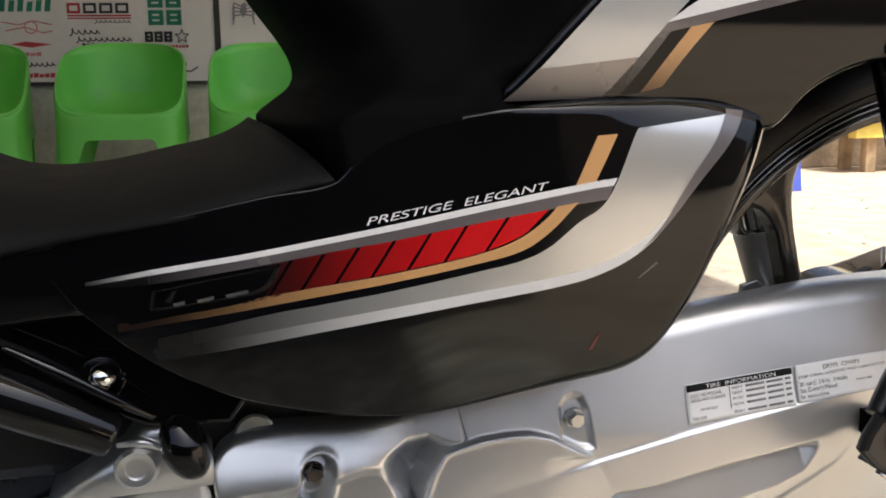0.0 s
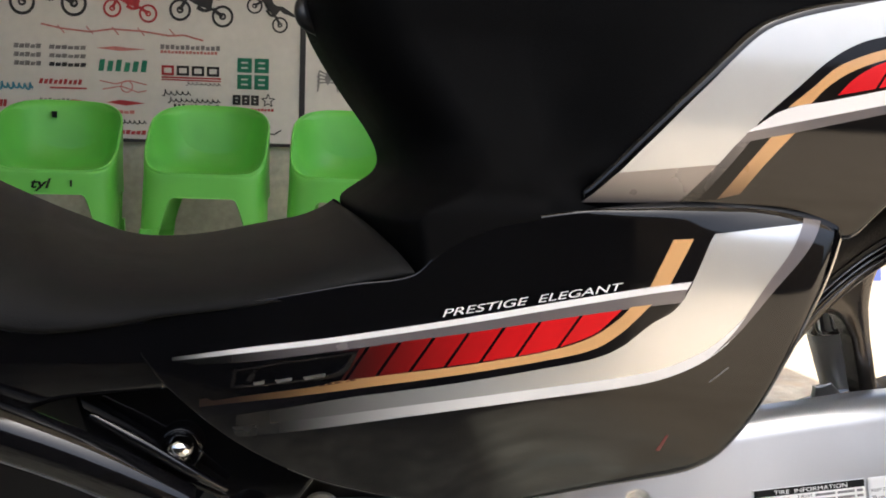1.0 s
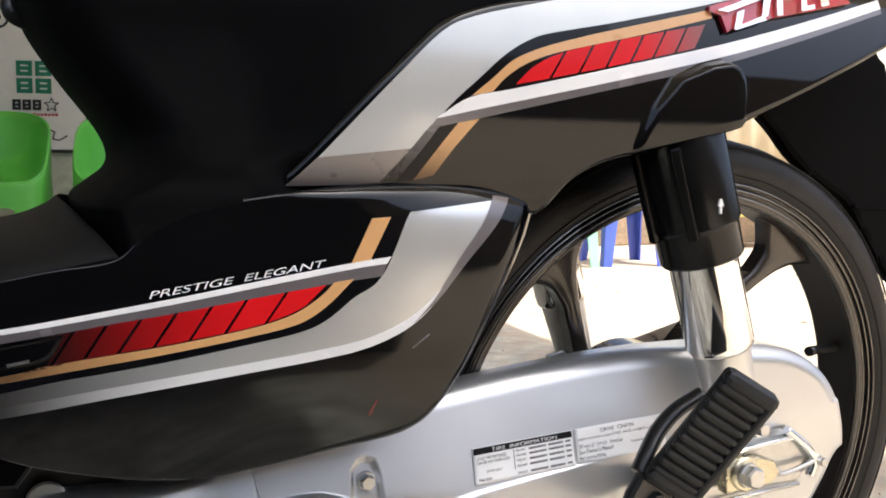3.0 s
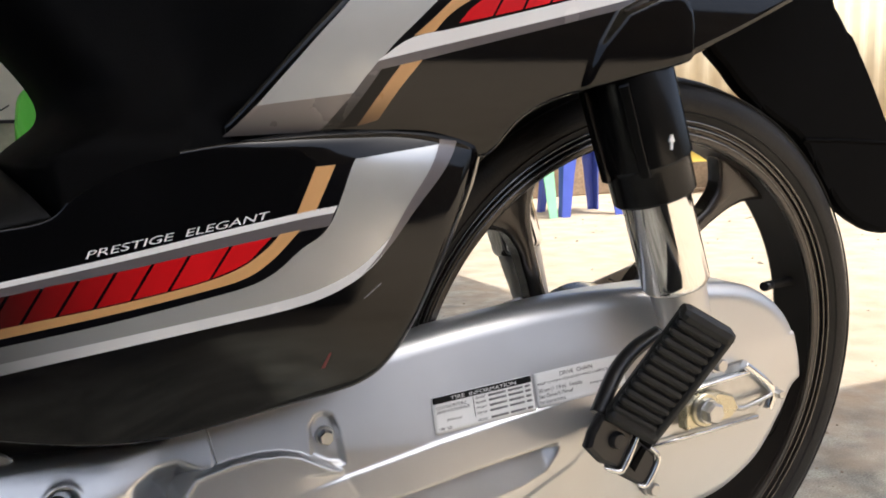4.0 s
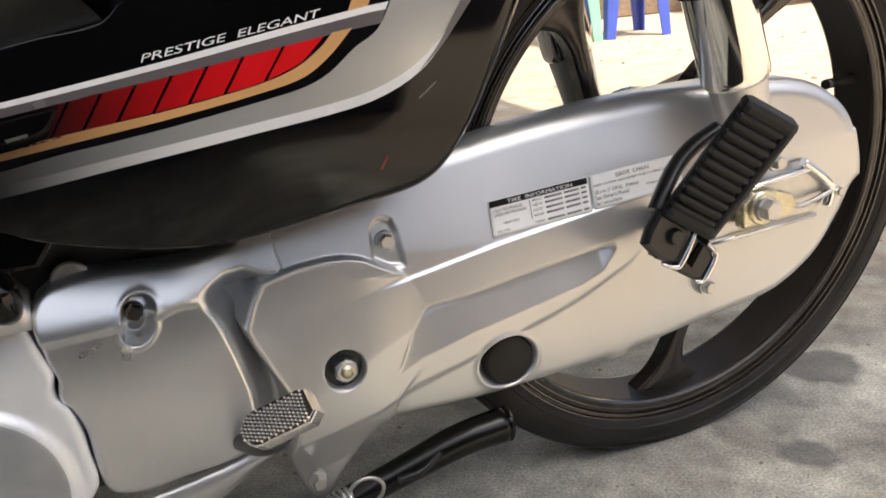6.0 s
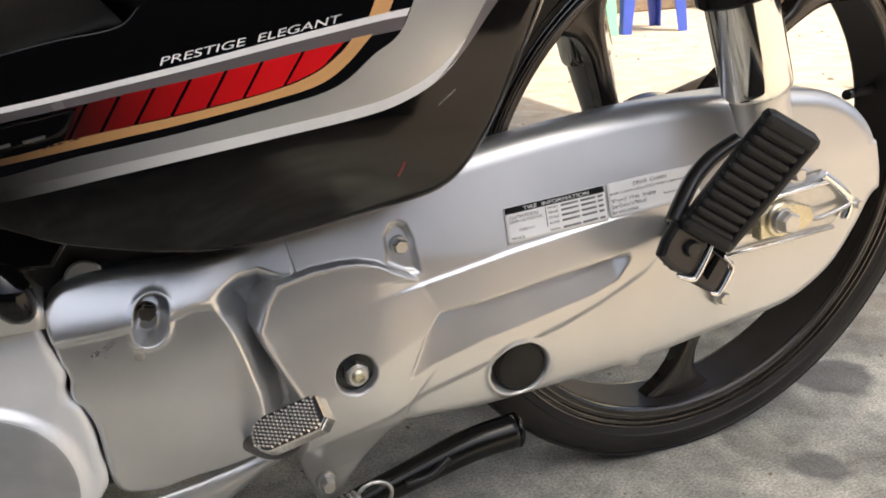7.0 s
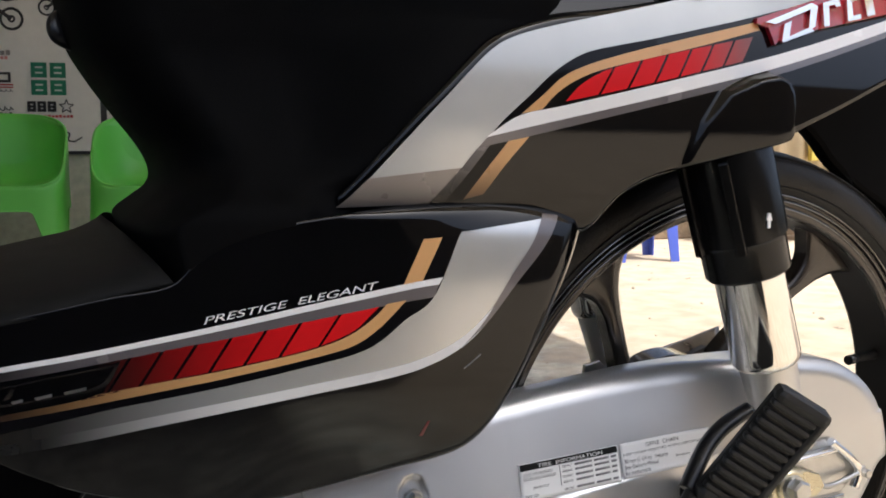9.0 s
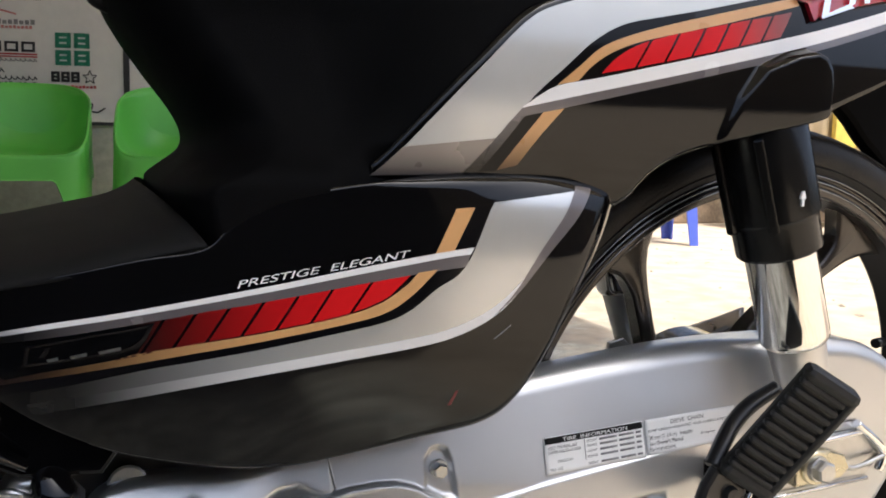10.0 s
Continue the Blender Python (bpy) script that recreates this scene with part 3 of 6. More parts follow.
def make_badge():
    """A dark chrome badge with a hollow, at the front of the stripes."""
    def rail(name, a, b, mat, off):
        decal(name, a, b, lambda x, z: side_y(x, z) - off, 0.0016, mat, bike, n=30)
    plate = [(-0.585, 0.398), (-0.560, 0.4145), (-0.520, 0.4215), (-0.4985, 0.4245)], [(-0.578, 0.394), (-0.555, 0.3985), (-0.523, 0.4035), (-0.508, 0.4075)]
    rail("badge", *plate, BLACK_GLOSS, 0.0)
    rail("badge_rail", [(-0.566, 0.4030), (-0.53, 0.4078), (-0.510, 0.4125), (-0.5015, 0.4225)], [(-0.566, 0.4018), (-0.53, 0.4064), (-0.5075, 0.4108), (-0.4995, 0.4225)], DARK_CHROME, 0.0012)
    rail("badge_rail", [(-0.566, 0.4125), (-0.54, 0.4175), (-0.5015, 0.4235)], [(-0.566, 0.4115), (-0.54, 0.4163), (-0.5015, 0.4222)], DARK_CHROME, 0.0012)
    rail("badge_rail", [(-0.5685, 0.4022), (-0.5665, 0.4125)], [(-0.5665, 0.4022), (-0.5645, 0.4125)], DARK_CHROME, 0.0012)
    for x0, w in ((-0.5560, 0.006), (-0.5440, 0.009), (-0.5290, 0.012)):
        rail("badge_mark", [(x0, 0.4055 + 0.14 * (x0 + 0.556)), (x0 + w, 0.4060 + 0.14 * (x0 + w + 0.556))], [(x0 + 0.001, 0.4040 + 0.14 * (x0 + 0.556)), (x0 + w, 0.4042 + 0.14 * (x0 + w + 0.556))], STEEL, 0.0012)
    rail("badge_rail", [(-0.5600, 0.4065), (-0.5560, 0.4125)], [(-0.5570, 0.4062), (-0.5535, 0.4128)], DARK_CHROME, 0.0012)


make_badge()

COWL_TOP = [(-0.3690, 0.5150), (-0.358, 0.5255), (-0.337, 0.548), (-0.315, 0.571), (-0.299, 0.587), (-0.284, 0.602), (-0.268, 0.6165), (-0.249, 0.6260), (-0.216, 0.636), (-0.170, 0.643), (-0.106, 0.656), (-0.02, 0.677), (0.08, 0.704), (0.20, 0.742)]
COWL_LOW = [(-0.3700, 0.5045), (-0.362, 0.5045), (-0.300, 0.504), (-0.236, 0.504), (-0.196, 0.488), (-0.182, 0.492), (-0.166, 0.511), (-0.141, 0.525), (-0.099, 0.5355), (-0.030, 0.553), (0.001, 0.564), (0.065, 0.590), (0.20, 0.648)]


def make_cowl():
    n, m = 340, 90
    g = loft(COWL_TOP, COWL_LOW, n, m)
    x, z = g[..., 0], g[..., 1]
    y = cowl_y(x, z)
    rim = np.vstack([curve(COWL_TOP, 80), curve(COWL_LOW, 80)[::-1]])
    k = np.clip(-sd_poly(x, z, rim), 0, 0.006)
    y = y + 0.006 - np.sqrt(np.maximum(0.006 ** 2 - (0.006 - k) ** 2, 0))
    # moulded lump over the shock absorber's upper end
    lump = [(-0.135, 0.50), (-0.120, 0.535), (-0.106, 0.565), (-0.088, 0.588), (-0.064, 0.5985), (-0.047, 0.6020), (-0.036, 0.598), (-0.030, 0.586), (-0.0285, 0.50)]
    y = y - 0.0160 * np.clip((x + 0.128) / 0.085, 0, 1) * step(0.0010, -0.0050, sd_poly(x, z, lump))
    grid = np.stack([x, y, z], -1)
    back = np.stack([x, y + 0.006, z], -1)
    ob = shell("rear_cowl", grid, BLACK_GLOSS, bike, "glossy black rear cowl with silver, gold and red stripes", back=back)
    shell("rear_cowl", grid * np.array([1, -1, 1]), BLACK_GLOSS, bike, back=back * np.array([1, -1, 1]))
    return ob


cowl = make_cowl()
CS_O = [(-0.369, 0.5085), (-0.353, 0.522), (-0.332, 0.544), (-0.310, 0.567), (-0.295, 0.582), (-0.280, 0.597), (-0.265, 0.610), (-0.249, 0.6185), (-0.216, 0.628), (-0.129, 0.6485), (-0.033, 0.672), (0.06, 0.697), (0.13, 0.7165), (0.195, 0.737)]
CS_I = [(-0.301, 0.510), (-0.282, 0.532), (-0.264, 0.5585), (-0.240, 0.5805), (-0.220, 0.5975), (-0.199, 0.6090), (-0.173, 0.6157), (-0.140, 0.6225), (-0.100, 0.6315), (-0.051, 0.6430), (0.06, 0.6715), (0.13, 0.6920), (0.195, 0.713)]
decal("silver_band", CS_O, CS_I, cowl_y, 0.0006, D_COWL, cowl, n=120, m=14)
decal("halftone_band", [(-0.369, 0.5085), (-0.360, 0.5160), (-0.349, 0.5265)], [(-0.301, 0.5100), (-0.295, 0.5180), (-0.284, 0.5335)], cowl_y, 0.0008, faded(material("halftone_decal", (0.29, 0.262, 0.24), 0.28, metal=0.3, coat=0.4, vary=0.04), "Z", 0.505, 0.529, (0.07, 0.06, 0.055)), cowl)
decal("black_line", [(-0.262, 0.560), (-0.239, 0.581), (-0.219, 0.598), (-0.198, 0.6095), (-0.172, 0.616), (-0.140, 0.6215)], [(-0.246, 0.5685), (-0.231, 0.5805), (-0.215, 0.5935), (-0.194, 0.6025), (-0.163, 0.6115), (-0.140, 0.617)], cowl_y, 0.0009, D_BLACK, cowl)
decal("gold_stripe", [(-0.246, 0.5685), (-0.231, 0.5805), (-0.215, 0.5935), (-0.194, 0.6025), (-0.163, 0.6115), (-0.127, 0.6205), (-0.052, 0.6385)], [(-0.231, 0.5715), (-0.221, 0.5815), (-0.206, 0.5910), (-0.185, 0.5990), (-0.150, 0.6075), (-0.109, 0.6172), (-0.050, 0.6325)], cowl_y, 0.0010, D_GOLD, cowl)
CRT = curve([(-0.2140, 0.5772), (-0.202, 0.5885), (-0.185, 0.5975), (-0.163, 0.6042), (-0.127, 0.6125), (-0.080, 0.6225), (-0.045, 0.6300)], 300)
CRB = curve([(-0.2140, 0.5770), (-0.189, 0.5820), (-0.149, 0.5905), (-0.107, 0.6000), (-0.060, 0.6110), (-0.03, 0.6180)], 300)
red_blocks(CRT, CRB, [-0.2125, -0.1760, -0.1535, -0.1320, -0.1120, -0.0930, -0.0740, -0.0560], 0.012, cowl_y, D_RED2, cowl)
CW_T = [(-0.270, 0.5535), (-0.247, 0.5675), (-0.214, 0.5745), (-0.126, 0.5942), (-0.029, 0.6170), (0.060, 0.6410), (0.14, 0.664)]
CW_B = [(-0.270, 0.5530), (-0.230, 0.5620), (-0.125, 0.5850), (-0.028, 0.6080), (0.061, 0.6325), (0.14, 0.656)]
CG_B = [(-0.277, 0.5450), (-0.230, 0.5560), (-0.125, 0.5798), (-0.028, 0.6028), (0.061, 0.6280), (0.14, 0.652)]
decal("white_stripe", CW_T, CW_B, cowl_y, 0.0010, D_WHITE, cowl)
decal("grey_stripe", CW_B, CG_B, cowl_y, 0.0008, D_GREY, cowl)
decal("gold_bar", [(-0.255, 0.5505), (-0.268, 0.534), (-0.284, 0.5125)], [(-0.240, 0.5535), (-0.256, 0.535), (-0.270, 0.5160)], cowl_y, 0.0009, faded(material("gold_bar_decal", (0.66, 0.37, 0.15), 0.3, coat=0.2, vary=0.04), "Z", 0.508, 0.545, (0.10, 0.05, 0.022)), cowl, n=20)
decal("black_bar", [(-0.268, 0.5478), (-0.280, 0.532), (-0.297, 0.5110)], [(-0.255, 0.5505), (-0.268, 0.534), (-0.284, 0.5125)], cowl_y, 0.0009, D_BLACK, cowl, n=20)
decal("grey_bar", [(-0.277, 0.5455), (-0.288, 0.532), (-0.308, 0.5100)], [(-0.268, 0.5478), (-0.280, 0.532), (-0.297, 0.5110)], cowl_y, 0.0011, faded(material("dark_grey_decal", (0.13, 0.12, 0.12), 0.28, metal=0.2, coat=0.2), "Z", 0.512, 0.548, (0.012, 0.011, 0.010)), cowl, n=20)


def make_emblem():
    """A raised red emblem with chrome slanted shapes."""
    def at(u, v, lift):
        a = math.atan(0.235)
        x = -0.048 + u * math.cos(a) - (v - 0.010) * math.sin(a) * 0.6
        z = 0.6225 + u * math.sin(a) + v
        return (x, float(cowl_y(np.array(x), np.array(z))) - lift, z)
    def slab(name, outline, lift0, lift1, mat, label=""):
        bm = bmesh.new()
        lo = [bm.verts.new(at(u, v, lift0)) for u, v in outline]
        hi = [bm.verts.new(at(u * 1.0, v, lift1)) for u, v in outline]
        bm.faces.new(hi)
        bm.faces.new(lo[::-1])
        for i in range(len(lo)):
            j = (i + 1) % len(lo)
            bm.faces.new((lo[i], lo[j], hi[j], hi[i]))
        return part(name, bm, mat, bike, label)
    slab("emblem_plate", [(0.006, -0.002), (0.016, 0.002), (0.15, -0.0005), (0.15, 0.026), (0.09, 0.0245), (-0.004, 0.0195), (-0.006, 0.016), (0.004, 0.011)], -0.001, 0.004, EMBLEM_RED, "raised red emblem plate")
    bars = [[(0.000, 0.0155), (0.055, 0.0215), (0.060, 0.018), (0.010, 0.0125)],
            [(0.052, 0.0185), (0.060, 0.018), (0.050, 0.004), (0.042, 0.002)],
            [(0.012, 0.0005), (0.044, 0.0045), (0.048, 0.001), (0.012, -0.0015)],
            [(0.019, 0.011), (0.027, 0.012), (0.020, 0.001), (0.012, 0.0)],
            [(0.060, 0.0025), (0.066, 0.002), (0.074, 0.0195), (0.067, 0.0195)],
            [(0.067, 0.0195), (0.086, 0.0205), (0.086, 0.0145), (0.080, 0.0145), (0.080, 0.0165), (0.070, 0.0165)],
            [(0.088, 0.002), (0.096, 0.019), (0.108, 0.020), (0.107, 0.016), (0.100, 0.0155), (0.096, 0.005), (0.105, 0.005), (0.104, 0.0015)],
            [(0.112, 0.002), (0.118, 0.020), (0.128, 0.020), (0.122, 0.002)]]
    for b in bars:
        slab("emblem_shape", b, 0.0035, 0.0065, CHROME)


make_emblem()


def make_body():
    """The matt centre body between the tunnel and the rear cowl, with its rounded front."""
    rows = [(0.462, -0.486, -0.1590), (0.476, -0.490, -0.1605), (0.488, -0.4925, -0.1615), (0.498, -0.4945, -0.1612), (0.508, -0.4830, -0.1575), (0.518, -0.4710, -0.1510), (0.530, -0.4685, -0.1410), (0.548, -0.4770, -0.130), (0.576, -0.4980, -0.119), (0.600, -0.5145, -0.113), (0.618, -0.5240, -0.112), (0.640, -0.5290, -0.112), (0.70, -0.54, -0.115), (0.78, -0.55, -0.118)]
    rs = curve(rows, 170)
    n = 120
    edge = curve(SIDE_TOP, 120)
    half = []
    for z, x0, ys in rs:
        row = []
        for i in range(n):
            t = i / (n - 1)
            # rounded front, then a long flat side
            a = min(t / 0.35, 1.0) * math.pi / 2
            xe = float(np.interp(z, [0.46, 0.52, 0.64, 0.8], [-0.350, -0.345, -0.215, -0.12]))
            R = float(np.interp(z, [0.495, 0.54], [0.032, 0.055]))
            x = x0 + R * (1 - math.cos(a)) + max(0, t - 0.35) / 0.65 * (xe - x0 - R)
            y = ys * math.sin(a) ** 0.8
            k = float(step(0.55, 0.92, t)) * float(step(0.505, 0.530, z))
            y = y * (1 - k) + (float(cowl_y(np.array(x), np.array(min(z, 0.63)))) + 0.0035) * k
            y += 0.010 * float(step(0.6, 1.0, t)) * (1 - float(step(0.505, 0.530, z)))
            if z < 0.522 and x > -0.49:
                sy, tz = float(side_y(np.array(x), np.array(z))), float(np.interp(x, edge[:, 0], edge[:, 1]))
                w = float(step(tz - 0.0090, tz - 0.0010, z))
                k = float(step(0.521, 0.499, z)) * float(step(-0.376, -0.398, x)) * float(step(0.24, 0.35, t)) * float(step(-0.472, -0.462, x))
                y = y * (1 - k) + ((sy - 0.00015) * w + (sy + 0.0010) * (1 - w)) * k
            row.append((x, y, z))
        half.append(row)
    g = np.array(half)
    full = np.concatenate([g[:, ::-1], (g * np.array([1, -1, 1]))[:, 1:]], 1)
    v = full.reshape(-1, 3)
    f = sheet_faces(full.shape[0], full.shape[1])
    k = len(f)
    f.append(tuple(range(full.shape[1])))
    f.append(tuple((full.shape[0] - 1) * full.shape[1] + i for i in range(full.shape[1] - 1, -1, -1)))
    mesh("body_cover", v, f, BLACK_MATTE, bike, "matt black grained body cover", flat_from=k)
    tube("helmet_hook", [(-0.515, -0.02, 0.634), (-0.5265, -0.03, 0.630), (-0.5265, -0.034, 0.620), (-0.515, -0.03, 0.612)], [0.005, 0.006, 0.006, 0.004], BLACK_SATIN, bike)


make_body()


def make_seat():
    """The long seat above, only its flank and underside near the cowl show."""
    rs = curve([(-0.50, 0.655, 0.09), (-0.46, 0.655, 0.115), (-0.40, 0.655, 0.12), (-0.28, 0.652, 0.12), (-0.12, 0.672, 0.12), (0.05, 0.715, 0.115), (0.25, 0.768, 0.10)], 60)
    g = []
    for x, z, w in rs:
        row = []
        for i in range(28):
            a = math.pi * i / 27
            yy = -w * math.cos(a)
            zz = z + 0.10 * max(0.0, math.sin(a)) ** 0.45
            row.append((x, yy, zz))
        g.append(row)
    g = np.array(g)
    n, m = g.shape[:2]
    v = g.reshape(-1, 3)
    f = sheet_faces(n, m) + [(i * m, (i + 1) * m, (i + 1) * m + m - 1, i * m + m - 1) for i in range(n - 1)]
    f += [tuple(range(m)), tuple((n - 1) * m + i for i in range(m - 1, -1, -1))]
    mesh("seat", v, f, BLACK_SATIN, bike, "black vinyl seat", flat_from=len(f) - 2)
    lathe("rubber_buffer", [(0.0, -0.148), (0.010, -0.148), (0.013, -0.144), (0.013, -0.10), (0.0, -0.10)], 24, RUBBER, bike, (-0.098, 0, 0.6655), closed=False)


make_seat()


def make_seat_base():
    """The glossy panel between the rear cowl and the seat."""
    low = [(-0.255, 0.616), (-0.216, 0.628), (-0.170, 0.636), (-0.106, 0.650), (-0.02, 0.671), (0.08, 0.698), (0.20, 0.736)]
    g = loft([(x - 0.030, z + 0.055) for x, z in low], low, 80, 24)
    x, z = g[..., 0], g[..., 1]
    t = np.linspace(0, 1, 24)[None, :]
    y = -0.100 - 0.021 * t ** 1.2 + 0 * x
    grid = np.stack([x, y, z], -1)
    shell("seat_base", grid, BLACK_GLOSS, bike, "glossy black panel under the seat", back=0.01)


make_seat_base()


def make_tunnel():
    """The matt cover over the frame tube, in front of the body."""
    top = curve([(-0.98, 0.64), (-0.86, 0.575), (-0.77, 0.527), (-0.711, 0.4985), (-0.691, 0.4900), (-0.662, 0.4770), (-0.634, 0.4730), (-0.600, 0.4755), (-0.558, 0.4840), (-0.530, 0.4900), (-0.512, 0.4975), (-0.503, 0.5040)], 90)
    low = curve([(-0.98, 0.56), (-0.86, 0.500), (-0.77, 0.462), (-0.711, 0.440), (-0.680, 0.432), (-0.655, 0.4320), (-0.628, 0.4360), (-0.606, 0.4405), (-0.572, 0.4455), (-0.534, 0.4525), (-0.500, 0.4610), (-0.4675, 0.4668)], 90)
    m = 26
    g = np.zeros((90, m, 3))
    for j in range(m):
        a = math.pi / 2 * j / (m - 1)
        k, w = 1 - math.cos(a), math.sin(a)
        g[:, j, 0] = top[:, 0] + (low[:, 0] - top[:, 0]) * (0.5 * k + 0.5 * w)
        g[:, j, 2] = top[:, 1] - 0.0065 + (low[:, 1] - top[:, 1] + 0.0065) * k ** 0.85
        g[:, j, 1] = -(0.150 + 0.0138 * step(-0.66, -0.56, top[:, 0])) * w ** 0.75
    full = np.concatenate([g[:, ::-1], (g * np.array([1, -1, 1]))[:, 1:]], 1)
    shell("tunnel_cover", full, TUNNEL_BLACK, bike, "matt black tunnel cover over the frame", back=full * np.array([1, 0.93, 1]) - np.array([0, 0, 0.004]))
    # front side panel below it
    g2 = loft([(-0.98, 0.56), (-0.86, 0.500), (-0.77, 0.462), (-0.711, 0.440), (-0.680, 0.432), (-0.655, 0.432), (-0.612, 0.4385)], [(-0.98, 0.36), (-0.86, 0.36), (-0.77, 0.37), (-0.711, 0.375), (-0.680, 0.385), (-0.655, 0.393), (-0.602, 0.398)], 60, 14)
    x, z = g2[..., 0], g2[..., 1]
    y = -0.146 + 2.0 * (z - 0.44) ** 2 + 0.4 * np.clip(-0.72 - x, 0, 1)
    shell("leg_shield", np.stack([x, y, z], -1), BLACK_GLOSS, bike, "glossy black leg shield", back=0.02)


make_tunnel()

# ---- motorcycle: chain case ----
CASE_TOP = [(-0.440, 0.305), (-0.400, 0.318), (-0.360, 0.326), (-0.320, 0.333), (-0.280, 0.341), (-0.250, 0.3475), (-0.220, 0.3520), (-0.177, 0.3580), (-0.135, 0.3630), (-0.097, 0.3670), (-0.050, 0.3700), (0.0, 0.3710), (0.050, 0.3705), (0.088, 0.3650), (0.118, 0.3505), (0.139, 0.328), (0.149, 0.298), (0.152, 0.276)]
CASE_LOW = [(-0.440, 0.210), (-0.425, 0.165), (-0.400, 0.145), (-0.3860, 0.1339), (-0.3815, 0.1181), (-0.3705, 0.088), (-0.3560, 0.086), (-0.3477, 0.1019), (-0.3395, 0.1142), (-0.3319, 0.1247), (-0.3230, 0.1350), (-0.3110, 0.1475), (-0.2892, 0.1480), (-0.2658, 0.1472), (-0.2321, 0.1470), (-0.1923, 0.1488), (-0.1405, 0.1523), (-0.112, 0.1535), (-0.108, 0.1500), (-0.092, 0.1505), (-0.087, 0.1560), (-0.0588, 0.1590), (-0.011, 0.1655), (0.049, 0.1750), (0.079, 0.1865), (0.108, 0.208), (0.130, 0.241), (0.142, 0.265), (0.152, 0.274)]


def ridge(x):
    return np.interp(x, [-0.45, -0.391, -0.349, -0.306, -0.261, -0.212, -0.124, -0.062, 0.15], [0.231, 0.241, 0.250, 0.258, 0.266, 0.275, 0.288, 0.297, 0.318])


def soft_plus(v, w):
    """max(v, 0) with a rounded bend of width w."""
    return 0.5 * (v + np.sqrt(v * v + w * w))


def flank_y(x, z):
    """The case above its ridge: one slope behind, a gentler and then a steeper one in front."""
    up = z - ridge(x)
    zk = np.maximum(ridge(x), np.interp(x, [-0.36, -0.30, -0.22], [0.283, 0.281, 0.274]))
    flat = 1 - 0.8 * step(-0.09, 0.03, x)
    return -0.1010 + flat * (0.17 * soft_plus(up, 0.0012 + 0.014 * step(-0.255, -0.335, x)) + 0.17 * soft_plus(z - zk, 0.002))


def shoulder_y(x, z):
    """The rounded upper flank that runs from the engine cover into the chain case."""
    eng = -0.1075 + 0.50 * soft_plus(z - 0.272, 0.008) + 4.0 * np.clip(z - 0.290, 0, 1) ** 2
    w = step(-0.455, -0.405, x)
    return eng * (1 - w) + flank_y(x, z) * w


PLATE = [(-0.364, 0.2850), (-0.391, 0.2790), (-0.400, 0.2660), (-0.4075, 0.2475), (-0.403, 0.2340), (-0.393, 0.2120), (-0.383, 0.1910), (-0.379, 0.170), (-0.386, 0.140), (-0.384, 0.118), (-0.375, 0.08), (-0.33, 0.08), (-0.298, 0.170), (-0.27, 0.20), (-0.27, 0.235), (-0.287, 0.2665), (-0.304, 0.2750), (-0.316, 0.2820), (-0.330, 0.2857), (-0.345, 0.2862)]
CREASE = [[-0.40, -0.3565, -0.3159, -0.2831, -0.2452, -0.2013, -0.1663, -0.1357, -0.0941, -0.07], [0.143, 0.1523, 0.1615, 0.1754, 0.1853, 0.1987, 0.2087, 0.2198, 0.2391, 0.262]]
POCKET_TOP = [[-0.304, -0.2707, -0.2384, -0.1906, -0.1410, -0.1103, -0.104], [0.236, 0.2383, 0.2414, 0.2489, 0.2557, 0.2590, 0.2595]]
POCKET_LOW = [[-0.304, -0.2796, -0.2396, -0.1911, -0.1409, -0.1200, -0.1080, -0.104], [0.1865, 0.1975, 0.2085, 0.2180, 0.2290, 0.2370, 0.2520, 0.259]]


